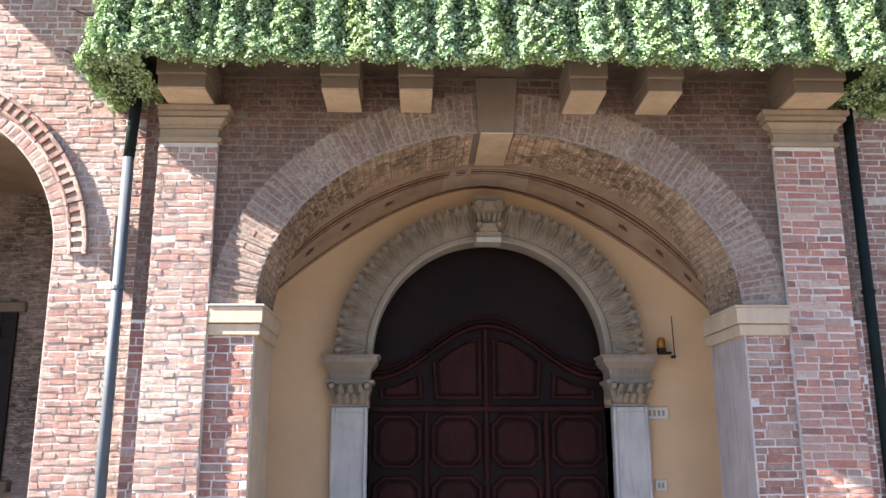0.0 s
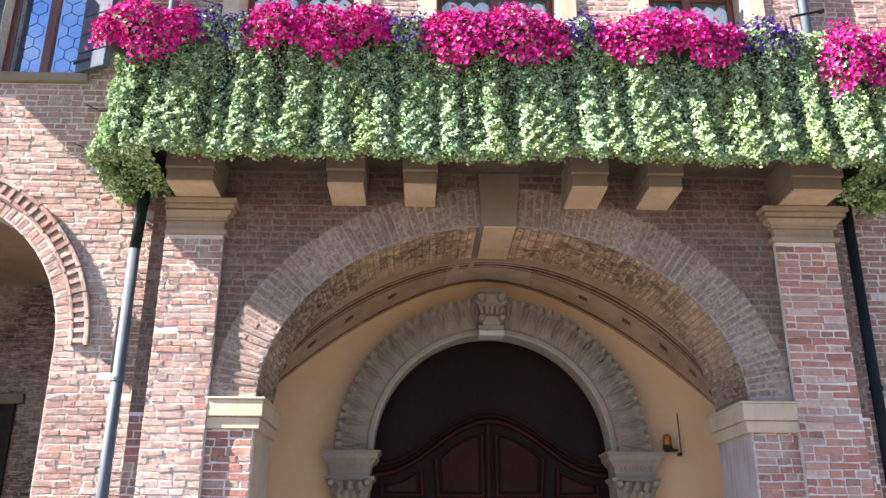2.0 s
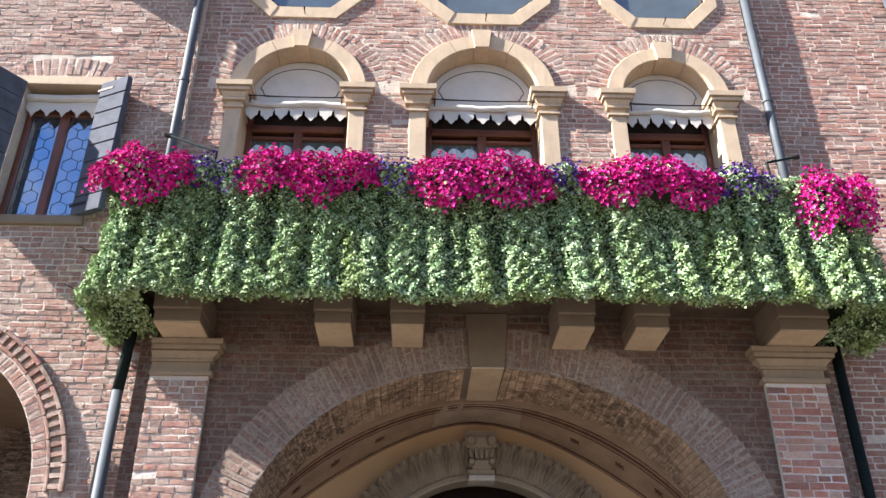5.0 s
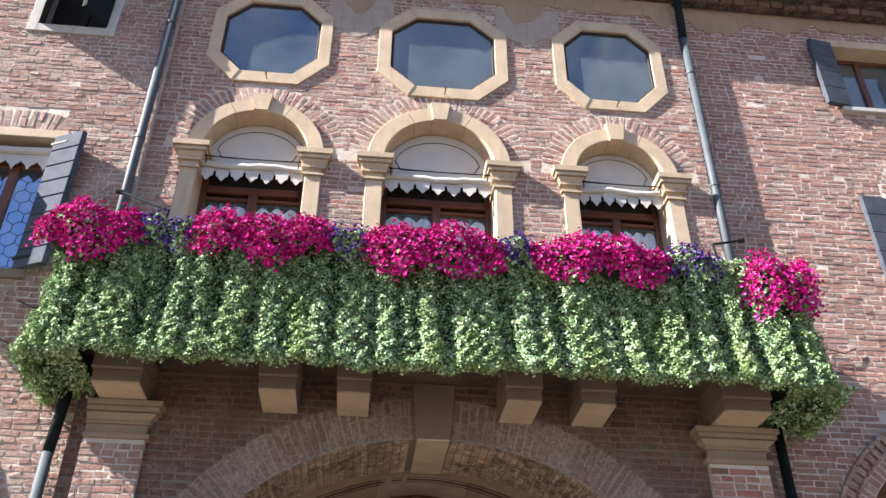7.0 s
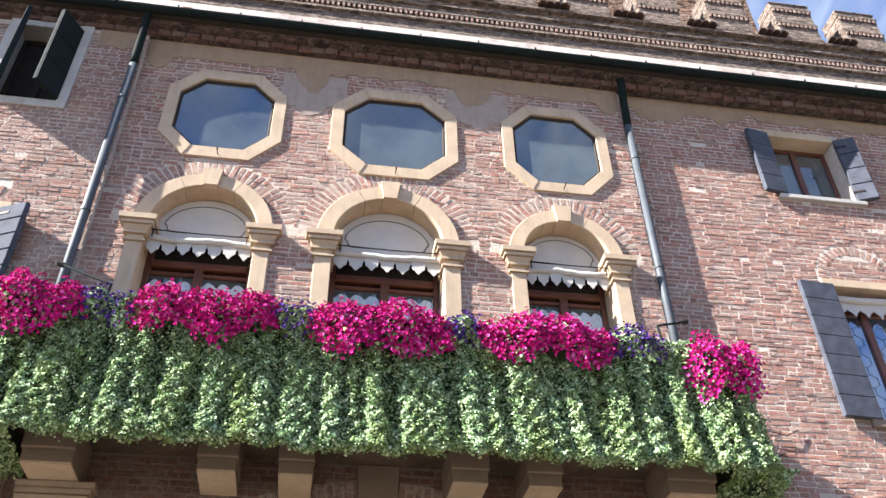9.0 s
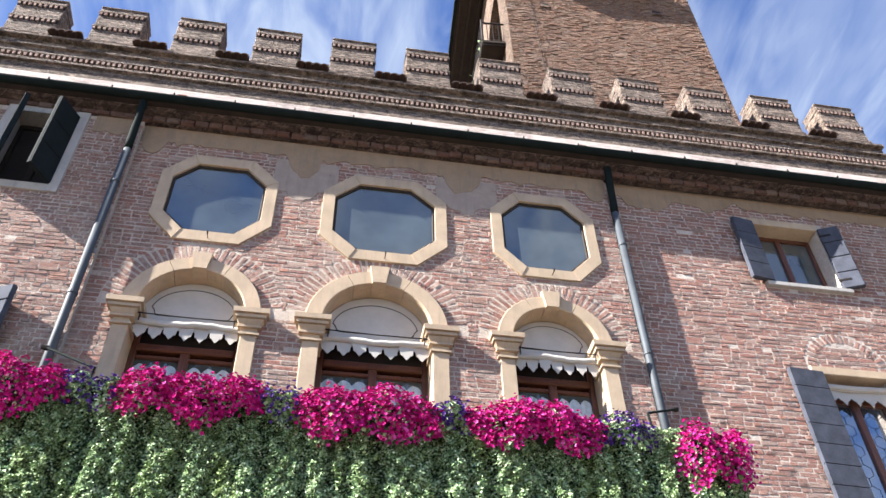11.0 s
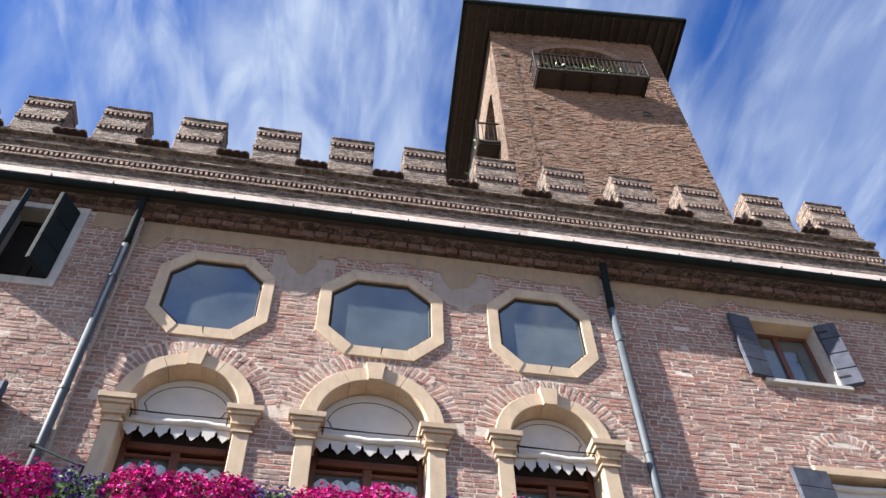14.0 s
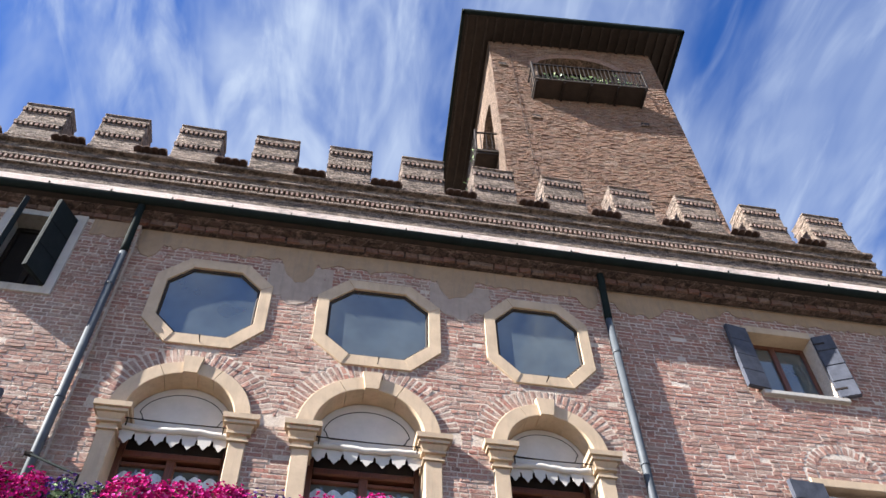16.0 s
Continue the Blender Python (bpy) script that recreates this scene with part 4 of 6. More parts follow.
def arched_window(name, cx, i, o):
    ob = thing(name, "tall arched window in a cream stone surround with canvas awning", "window", "balcony windows", "structure")
    y = Y_MID - 0.035
    for s in (-1, 1):
        a, b = sorted((cx + s * i, cx + s * o))
        part("jamb", Geo().box(a, b, y, 0.42, WIN_LOW, WIN_Z - 0.33, 0.008), M_STONE, ob)
        part("capital", capital_stack(a, b, y, WIN_Z - 0.33), M_STONE, ob, "moulded stone capital")
    for t0, t1 in ((0, 62), (62.5, 117.5), (118, 180)):
        part("arch_stone", Geo().band(arc(cx, WIN_Z, i, i, t0, t1, 14), arc(cx, WIN_Z, o, o, t0, t1, 14), y - 0.01, 0.42), M_STONE, ob)
    k = Geo().prism([(cx - 0.09, WIN_Z + i - 0.02), (cx + 0.09, WIN_Z + i - 0.02), (cx + 0.13, WIN_Z + o + 0.07), (cx - 0.13, WIN_Z + o + 0.07)], y - 0.05, 0.2, 0.06)
    part("keystone", k, M_STONE, ob)
    # canvas tympanum with a painted border
    part("tympanum", Geo().prism(arc(cx, WIN_Z, i - 0.012, i - 0.012, 0, 180, 30) + [(cx - i + 0.012, WIN_Z - 0.13), (cx + i - 0.012, WIN_Z - 0.13)], 0.235, 0.255), M_AWNING, ob, "off-white board with painted border")
    a, b, lo = i * 0.80, i * 0.66, WIN_Z + 0.06
    line = [(cx + a * math.cos(radians(t)), lo + 0.07 + b * 0.92 * math.sin(radians(t))) for t in np.linspace(8, 172, 26)]
    line += [(cx - a * 0.93, lo + 0.09), (cx - a * 0.9, lo + 0.04), (cx - a * 0.84, lo), (cx + a * 0.84, lo), (cx + a * 0.9, lo + 0.04), (cx + a * 0.93, lo + 0.09)]
    inner = [(cx + (x - cx) * 0.978, lo + 0.25 + (z - lo - 0.25) * 0.96) for x, z in line]
    part("painted_border", Geo().band(inner, line, 0.230, 0.237, True, 0.0), M_LINEDARK, ob)
    # rolled awning with scalloped valance
    n = 40
    rows = []
    for k in range(n + 1):
        x = cx - i + 0.01 + (2 * i - 0.02) * k / n
        sag = 0.004 * math.sin(k * 0.9) + 0.012 * math.sin(k * 0.23 + cx * 2)
        rows.append([(x, 0.10, WIN_Z - 0.12 + sag), (x, 0.045, WIN_Z - 0.15 + sag), (x, 0.035, WIN_Z - 0.19 + sag * 1.5), (x, 0.06, WIN_Z - 0.23 + sag), (x, 0.11, WIN_Z - 0.2)])
    roll = part("awning_roll", Geo().quad_loop(rows), M_AWNING, ob, "rolled off-white canvas awning", True)
    val = Geo()
    m = 7
    w = (2 * i - 0.03) / m
    for k in range(m):
        x = cx - i + 0.015 + k * w
        prof = [(0, 0.03), (0, -0.03), (0.07, -0.055), (0.10, -0.105), (0.17, -0.125), (0.22, -0.115), (0.36, -0.155), (0.5, -0.185), (0.64, -0.155), (0.78, -0.115), (0.83, -0.125), (0.90, -0.105), (0.93, -0.055), (1, -0.03), (1, 0.03)]
        poly = [(x + u * w, WIN_Z - 0.225 + z) for u, z in prof]
        val.prism(poly, 0.075 + 0.012 * math.sin(k * 2.1), 0.081 + 0.012 * math.sin(k * 2.1))
    part("valance", val, M_AWNING, roll, "scalloped canvas valance")
    bar = Geo().tube([(cx - i + 0.01, -0.03, WIN_Z - 0.13), (cx, -0.035, WIN_Z - 0.15), (cx + i - 0.01, -0.03, WIN_Z - 0.14)], 0.008, 6)
    for e in (-0.86, 0.86):
        bar.tube([(cx + e * i, -0.03, WIN_Z - 0.12), (cx + e * i, -0.02, WIN_Z - 0.23)], 0.008, 6)
    part("awning_bar", bar, M_IRON, ob)
    # wooden French window with panes and lace
    yw = 0.40
    wf = part("window_frame", Geo().box(cx - i, cx - i + 0.07, yw - 0.05, yw + 0.02, WIN_LOW, WIN_Z, 0.01).box(cx + i - 0.07, cx + i, yw - 0.05, yw + 0.02, WIN_LOW, WIN_Z, 0.01)
         .box(cx - 0.055, cx + 0.055, yw - 0.06, yw + 0.02, WIN_LOW, 7.93, 0.012).box(cx - i + 0.07, cx + i - 0.07, yw - 0.07, yw + 0.02, 7.93, 8.03, 0.015)
         .box(cx - i + 0.07, cx + i - 0.07, yw - 0.045, yw + 0.02, 7.83, 7.88, 0.01), M_WINWOOD, ob, "reddish brown wooden frame")
    for s in (-1, 1):
        a, b = sorted((cx + s * 0.055, cx + s * (i - 0.07)))
        part("pane", Geo().box(a, b, yw, yw + 0.006, WIN_LOW, 7.83), M_GLASS, wf)
        folds = Geo()
        rings = []
        for k in range(25):
            x = a + (b - a) * k / 24
            zz = 7.70 + 0.07 * abs(math.sin(k * math.pi / 8))
            yy = yw - 0.012 + 0.006 * math.sin(k * 1.6)
            rings.append([(x, yy, WIN_LOW + 0.9), (x, yy, zz), (x, yy + 0.006, zz), (x, yy + 0.006, WIN_LOW + 0.9)])
        part("curtain", folds.quad_loop(rings), M_CURTAIN, ob, "pale lace curtain")
    part("overlight", Geo().box(cx - i + 0.07, cx + i - 0.07, yw, yw + 0.006, 8.03, WIN_Z), M_EAVE, wf)
    return ob


for k, (cx, i, o) in enumerate(WIN):
    arched_window(f"window_{k + 1}", cx, i, o)


# ---- octagonal windows ----
def octagon_window(name, cx, cz, w, h, ow, oh):
    ob = thing(name, "octagonal attic window in a cream stone surround", "window", "octagonal windows", "structure")
    outer, inner = octagon(cx, cz, ow, oh), octagon(cx, cz, w, h)
    for k in range(8):
        a, b = (k, (k + 1) % 8)
        part("stone", Geo().band([inner[a], inner[b]], [outer[a], outer[b]], Y_MID - 0.03 - 0.004 * (k % 3), 0.2, c=0.006), M_STONE, ob)
    fr = octagon(cx, cz, w - 0.035, h - 0.035)
    wf = part("window_frame", Geo().band(fr, octagon(cx, cz, w + 0.005, h + 0.005), 0.0, 0.1, True), M_EAVE, ob, "dark narrow frame")
    part("pane", Geo().prism(octagon(cx, cz, w - 0.03, h - 0.03), 0.022, 0.028), M_GLASS, wf)
    pin = Geo().tube([(cx + 0.02, 0.0, cz - oh + 0.06), (cx + 0.02, -0.13, cz - oh + 0.05), (cx + 0.02, -0.14, cz - oh + 0.075)], 0.011, 6)
    part("iron_pin", pin, M_IRON, ob)


for k, row in enumerate(OCT):
    octagon_window(f"window_{k + 4}", *row)


# ---- shuttered windows ----
def shutter(name, hinge, y, z0, z1, width, angle, mat, boards, label, parent_group):
    """A plank shutter on its hinge: angle 0 shuts it towards +x, 180 lays it against the wall at -x."""
    ob = tagged(new(name), label, "shutter", parent_group)
    ob.matrix_basis = Matrix.Translation((hinge, y, z0)) @ Euler((0, 0, -radians(angle))).to_matrix().to_4x4()
    h = (z1 - z0) / boards
    leaf = part("panel", Geo().box(0, width, -0.005, 0.022, 0, z1 - z0), mat, ob)
    for k in range(boards):
        part("board", Geo().box(0.004, width - 0.004, -0.028, 0.0, k * h + 0.006, (k + 1) * h - 0.006, 0.007), mat, ob)
        part("board", Geo().box(0.004, width - 0.004, 0.02, 0.045, k * h + 0.006, (k + 1) * h - 0.006), mat, ob)
    for z in (h * 0.45, z1 - z0 - h * 0.6):
        part("hinge", Geo().box(-0.02, width * 0.5, -0.034, -0.024, z, z + 0.035), M_IRON, leaf, "black iron strap hinge")
    return ob


def side_window(name, a, b, lo, hi, y, valance):
    ob = thing(name, "tall side window with leaded panes, lintel and sill", "window", "side windows", "structure")
    part("lintel", Geo().box(a - 0.12, b + 0.12, y - 0.03, y + 0.3, hi - 0.006, hi + 0.12, 0.008), M_STONE, ob, "cream stone lintel")
    part("window_sill", Geo().box(a - 0.14, b + 0.14, y - 0.06, y + 0.3, lo - 0.10, lo + 0.006, 0.01), M_STONE_DIRTY, ob, "worn stone sill")
    yw = y + 0.22
    c = (a + b) / 2
    fr = Geo()
    for p, q in ((a, a + 0.06), (b - 0.06, b), (c - 0.05, c + 0.05)):
        fr.box(p, q, yw - 0.04, yw + 0.03, lo, hi, 0.01)
    fr.box(a + 0.06, b - 0.06, yw - 0.035, yw + 0.03, lo, lo + 0.06).box(a + 0.06, b - 0.06, yw - 0.035, yw + 0.03, hi - 0.3, hi)
    wf = part("window_frame", fr, M_WINWOOD, ob, "reddish brown wooden frame")
    for p, q in ((a + 0.06, c - 0.05), (c + 0.05, b - 0.06)):
        part("pane", Geo().box(p, q, yw, yw + 0.006, lo + 0.06, hi - 0.3), M_GLASS_LEAD, wf)
        lead = Geo()
        r = 0.098
        rows = int((hi - 0.36 - lo) / (r * 1.5)) + 1
        for m in range(rows):
            zc = lo + 0.1 + m * r * 1.5
            for n in range(3):
                xc = p + 0.04 + (n + 0.5 * (m % 2)) * r * 1.732
                pts = [(xc + r * math.cos(radians(t)), zc + r * math.sin(radians(t))) for t in (30, 90, 150, 210)]
                for (x0, z0), (x1, z1) in zip(pts, pts[1:]):
                    if p < min(x0, x1) and max(x0, x1) < q and max(z0, z1) < hi - 0.3:
                        lead.tube([(x0, yw - 0.004, z0), (x1, yw - 0.004, z1)], 0.0028, 4)
        part("leading", lead, M_LEAD, wf)["kind"] = "stuff"
    if valance:
        val = Geo()
        m, w = 5, (b - a - 0.02) / 5
        for k in range(m):
            x = a + 0.01 + k * w
            prof = [(0, 0.12), (0, -0.02), (0.12, -0.05), (0.3, -0.07), (0.5, -0.14), (0.7, -0.07), (0.88, -0.05), (1, -0.02), (1, 0.12)]
            val.prism([(x + u * w, hi - 0.26 + z) for u, z in prof], yw - 0.13, yw - 0.124)
        part("valance", val, M_AWNING, ob, "scalloped canvas valance")
        part("awning_roll", Geo().tube([(a + 0.01, yw - 0.14, hi - 0.13), (a + 0.4, yw - 0.15, hi - 0.15), (b - 0.01, yw - 0.14, hi - 0.12)], 0.045, 8), M_AWNING, ob, "rolled canvas awning")
    return ob


side_window("window_7", *SIDE_WIN[0], Y_LEFT, True)
side_window("window_8", *SIDE_WIN[1], Y_RIGHT, True)
GREY = "weathered grey-blue plank shutter, standing open beside the window"
shutter("shutter", SIDE_WIN[0][0], Y_LEFT - 0.03, 6.42, 8.24, 0.52, 128, M_SHUTTER, 7, GREY, "window shutters")
shutter("shutter", SIDE_WIN[0][1], Y_LEFT - 0.03, 6.42, 8.24, 0.40, 24, M_SHUTTER, 8, GREY, "window shutters")
shutter("shutter", SIDE_WIN[1][0], Y_RIGHT - 0.03, 6.3, 8.27, 0.50, 176, M_SHUTTER, 7, GREY, "window shutters")
shutter("shutter", SIDE_WIN[1][1], Y_RIGHT - 0.03, 6.3, 8.27, 0.48, 20, M_SHUTTER, 7, GREY, "window shutters")


def top_window(name, a, b, lo, hi, y, framed):
    ob = thing(name, "small attic window with stone frame and sill" if framed else "small attic window with wooden frame and pale sill", "window", "attic windows", "structure")
    if framed:
        for p, q, r, s in ((a - 0.13, a, lo - 0.13, hi + 0.12), (b, b + 0.13, lo - 0.13, hi + 0.12), (a, b, hi, hi + 0.12), (a, b, lo - 0.13, lo)):
            part("frame_stone", Geo().box(p, q, y - 0.03, y + 0.3, r, s, 0.006), M_CARVED_DARK, ob)
    else:
        part("lintel", Geo().box(a - 0.02, b + 0.02, y - 0.015, y + 0.3, hi - 0.006, hi + 0.13, 0.006), M_STONE, ob)
        part("window_sill", Geo().box(a - 0.12, b + 0.12, y - 0.07, y + 0.3, lo - 0.07, lo + 0.006, 0.008), M_CARVED_DARK, ob, "pale stone sill")
    yw = y + 0.28
    c = (a + b) / 2
    fr = Geo()
    for p, q in ((a, a + 0.06), (b - 0.06, b), (c - 0.045, c + 0.045)):
        fr.box(p, q, yw - 0.04, yw + 0.02, lo, hi, 0.01)
    fr.box(a + 0.06, b - 0.06, yw - 0.035, yw + 0.02, hi - 0.07, hi).box(a + 0.06, b - 0.06, yw - 0.035, yw + 0.02, lo, lo + 0.06)
    wf = part("window_frame", fr, M_EAVE if framed else M_WINWOOD, ob)
    for p, q in ((a + 0.06, c - 0.045), (c + 0.045, b - 0.06)):
        part("pane", Geo().box(p, q, yw, yw + 0.006, lo + 0.06, hi - 0.07), M_DARK if framed else M_GLASS, wf)


top_window("window_9", *TOP_WIN[0], Y_LEFT, True)
top_window("window_10", *TOP_WIN[1], Y_RIGHT, False)
DARKS = "dark green plank shutter standing half open"
shutter("shutter", TOP_WIN[0][0] + 0.02, Y_LEFT - 0.01, 10.13, 11.55, 0.40, 62, M_SHUTTER_DK, 3, DARKS, "attic shutters")
shutter("shutter", TOP_WIN[0][1] - 0.02, Y_LEFT - 0.01, 10.13, 11.55, 0.40, 118, M_SHUTTER_DK, 3, DARKS, "attic shutters")
shutter("shutter", TOP_WIN[1][0], Y_RIGHT - 0.03, 9.87, 11.12, 0.36, 172, M_SHUTTER, 4, GREY, "window shutters")
shutter("shutter", TOP_WIN[1][1], Y_RIGHT - 0.03, 9.87, 11.12, 0.30, 24, M_SHUTTER, 4, GREY, "window shutters")
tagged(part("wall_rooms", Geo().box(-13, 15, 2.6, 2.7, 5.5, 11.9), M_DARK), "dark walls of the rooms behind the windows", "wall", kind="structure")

# ---- side arcades ----
for s in (-1, 1):
    cx = s * SIDE_C
    yw = Y_LEFT if s < 0 else Y_RIGHT
    ar = thing("side_arch", "brick arch ring with a toothed moulding over an arcade opening", "arch", "side arches")
    part("ring", Geo().band(arc(cx, SIDE_Z, SIDE_R, SIDE_R, 0, 180, 40), arc(cx, SIDE_Z, 1.70, 1.70, 0, 180, 40), yw + 0.003, yw + 0.02, c=0.004), M_MORTAR, ar)
    red = M_BRICK_PALE
    for ri, ro, p in ((1.70, 1.735, 0.045), (1.84, 1.885, 0.06)):
        n = 22
        for k in range(n):
            t0, t1 = 180 * k / n + 0.25, 180 * (k + 1) / n - 0.25
            part("moulded_brick", Geo().band(arc(cx, SIDE_Z, ri, ri, t0, t1, 3), arc(cx, SIDE_Z, ro, ro, t0, t1, 3), yw - p, yw + 0.02, c=0.008), red, ar)
    for k in range(56):
        t = radians(180 * (k + 0.5) / 56)
        u, w = (math.cos(t), math.sin(t)), (-math.sin(t), math.cos(t))
        ctr = (cx + 1.787 * u[0], SIDE_Z + 1.787 * u[1])
        poly = [(ctr[0] + u[0] * a + w[0] * b, ctr[1] + u[1] * a + w[1] * b) for a, b in ((-0.05, -0.022), (0.05, -0.022), (0.05, 0.022), (-0.05, 0.022))]
        part("tooth", Geo().prism(poly, yw - 0.045, yw + 0.02), M_BRICK_PALE, ar)
    back_y = 3.2
    g = Geo().box(cx - 3.2, cx + 3.0, back_y, back_y + 0.2, 0, 5.3)
    tagged(part("wall_arcade", g, M_ARCADE), "shaded brick back wall of the arcade", "wall", kind="structure")
    tagged(part("ceiling_arcade", Geo().box(min(cx - 3.2, cx + 2.35) if s < 0 else cx - 2.35, cx + 2.35 if s < 0 else cx + 3.2, 0.5, back_y, 5.1, 5.3), M_VAULT), "dim plastered arcade ceiling", "ceiling", kind="structure")
tagged(part("wall_arcade_end", Geo().box(-3.42, -3.3, 0.5, 3.3, 0, 5.3), M_ARCADE), "brick end wall of the arcade", "wall", kind="structure")
tagged(part("wall_arcade_end", Geo().box(3.3, 3.42, 0.55, 3.3, 0, 5.3), M_ARCADE), "brick end wall of the arcade", "wall", kind="structure")
GX = -6.0
bars = thing("barred_window", "barred iron window grille on the arcade back wall", "grille")
for k in range(4):
    part("upright", Geo().tube([(GX - 0.62 + k * 0.2, 3.14, 1.35), (GX - 0.62 + k * 0.2, 3.14, 3.45)], 0.014, 6), M_IRON, bars)
for k in range(9):
    part("crossbar", Geo().box(GX - 0.66, GX, 3.13, 3.15, 1.45 + k * 0.24, 1.47 + k * 0.24), M_IRON, bars)
part("surround", Geo().box(GX - 0.76, GX + 0.08, 3.12, 3.22, 3.47, 3.6, 0.01).box(GX - 0.8, GX + 0.12, 3.05, 3.22, 1.2, 1.33, 0.01), M_STONE_DIRTY, bars, "stone head and sill")
part("opening", Geo().box(GX - 0.66, GX - 0.02, 3.18, 3.205, 1.33, 3.47), M_DARK, bars)


# ---- rainwater pipes ----
def pipe(name, x, y, z0, z1, mat, label, bend):
    ob = thing(name, label, "drainpipe", "drainpipes", at=(x, y, z0))
    path = [(x, y, z0), (x, y, z1)]
    under(ob, part("tube", Geo().tube(path, 0.052, 14), mat, None, "", True))
    z = z0 + 1.2
    while z < z1 - 0.5:
        under(ob, part("collar", Geo().tube([(x, y, z), (x, y, z + 0.035)], 0.062, 14), mat))
        z += 1.95
    if bend:
        p = [(x, y, z1 - 0.02), (x, y - 0.02, z1 + 0.15), (x + bend, y - 0.09, z1 + 0.55), (x + bend, y - 0.12, z1 + 0.72), (x + bend, y - 0.12, z1 + 1.0)]
        under(ob, part("elbow", Geo().tube(p, 0.056, 12), M_PIPE_DK, None, "dark green copper elbow", True))
    return ob


pipe("drainpipe", -3.505, -0.17, 5.1, 10.92, M_PIPE, "blue-grey zinc drainpipe with dark green elbow", 0.02)
pipe("drainpipe", 3.495, -0.025, 5.1, 10.92, M_PIPE, "blue-grey zinc drainpipe with dark green elbow", -0.02)
pipe("drainpipe", -3.57, -0.19, 0, 4.45, M_PIPE, "blue-grey zinc drainpipe, lower length", 0)
under(bpy.data.objects["drainpipe.002"], part("upper_length", Geo().tube([(-3.57, -0.19, 4.44), (-3.53, -0.19, 5.3)], 0.054, 12), M_PIPE_DK, None, "dark painted upper length", True))
pipe("drainpipe", 3.56, -0.09, 0, 5.2, M_PIPE_DK, "dark green drainpipe beside the pilaster", 0)
for x, y, z0, z1 in ((-3.66, -0.10, 3.25, 3.88), (3.50, 0.04, 3.0, 3.6)):
    rod = thing("iron_tie", "rusty iron wall tie bar", "tie bar", at=(x, y, z0))
    under(rod, part("bar", Geo().box(x - 0.014, x + 0.014, y - 0.03, y + 0.04, z0, z1, 0.005), M_IRON))
for s in (-1, 1):
    x0, x1 = (-3.41, -2.8) if s < 0 else (3.36, 2.9)
    st = thing("iron_stay", "rusty iron stay rod rising from the balcony rail", "stay", "iron stays", at=(x1, -0.95, 6.2))
    under(st, part("rod", Geo().tube([(x0, -0.6, 7.16 if s < 0 else 7.04), (x1, -0.85, 6.78), (x1, -0.94, 6.2)], 0.014, 8), M_PIPE_DK))
    under(st, part("knob", Geo().tube([(x0 - s * -0.03, -0.6, 7.165 if s < 0 else 7.045), (x0 - s * 0.03, -0.6, 7.15 if s < 0 else 7.03)], 0.03, 8), M_IRON))

# ---- render left on the upper walls ----
def patch(name, label, poly, y, mat):
    """A thin flake of old render on the brick face."""
    tagged(part(name, Geo().prism(poly, y - 0.013, y + 0.004), mat), label, "render", kind="structure")


def ragged(x0, x1, z_low, z_top, seed, dips):
    """Outline level on top, ragged below, hanging lower at the given places."""
    pts, n = [], int((x1 - x0) / 0.03)
    for k in range(n + 1):
        x = x0 + (x1 - x0) * k / n
        low = z_low + 0.10 * noise.noise((x * 1.7, seed, 0)) + 0.07 * noise.noise((x * 6.0, seed, 3)) + 0.05 * noise.noise((x * 17.0, seed, 6))
        for c, w, d in dips:
            low -= d * max(0.0, 1 - ((x - c) / w) ** 2) ** 0.5 if abs(x - c) < w else 0
        pts.append((x, low))
    return pts + [(x1, z_top), (x0, z_top)]


RENDER = "faded tan render left under the eaves"
patch("trim_render", RENDER, ragged(X_L + 0.02, X_R - 0.02, 11.34, 11.665, 1.0, [(-1.12, 0.24, 0.42), (1.2, 0.28, 0.36), (-3.25, 0.18, 0.25), (3.25, 0.17, 0.2)]), Y_MID, M_RENDER)
patch("trim_render", RENDER, ragged(X_R + 0.08, 10.0, 11.42, 11.665, 5.0, [(4.1, 0.4, 0.25), (5.1, 0.3, 0.12)]), Y_RIGHT, M_RENDER)
patch("trim_render", RENDER, ragged(-4.1, X_L - 0.12, 11.32, 11.665, 9.0, []), Y_LEFT, M_RENDER)
GREYED = "greyed render left between the octagonal windows"
for x0, x1, lo, hi, seed, dips in ((-1.52, -0.62, 10.62, 11.26, 2.0, [(-1.1, 0.2, 0.2)]), (0.80, 1.70, 10.70, 11.26, 7.0, [(1.2, 0.25, 0.15)])):
    patch("trim_render", GREYED, ragged(x0, x1, lo, hi, seed, dips), Y_MID + 0.004, M_RENDER_GREY)
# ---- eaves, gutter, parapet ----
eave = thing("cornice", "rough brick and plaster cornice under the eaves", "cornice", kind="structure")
# slope in the dark cornice colour, which paints the shadow below the gutter
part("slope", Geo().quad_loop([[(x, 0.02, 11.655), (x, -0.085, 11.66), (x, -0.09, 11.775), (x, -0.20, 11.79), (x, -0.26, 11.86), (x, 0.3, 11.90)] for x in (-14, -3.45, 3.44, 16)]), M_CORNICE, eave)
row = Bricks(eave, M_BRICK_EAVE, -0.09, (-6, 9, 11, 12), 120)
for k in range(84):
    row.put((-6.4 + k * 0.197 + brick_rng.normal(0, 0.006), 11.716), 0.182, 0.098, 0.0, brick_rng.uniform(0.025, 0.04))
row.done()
gut = thing("gutter", "dark green half-round copper gutter with brackets", "gutter")
prof = [(-0.36 + 0.075 * math.cos(radians(t)), 11.905 + 0.085 * math.sin(radians(t))) for t in range(180, 361, 20)]
prof += [(-0.36 + 0.066 * math.cos(radians(t)), 11.905 + 0.076 * math.sin(radians(t))) for t in range(360, 179, -20)]
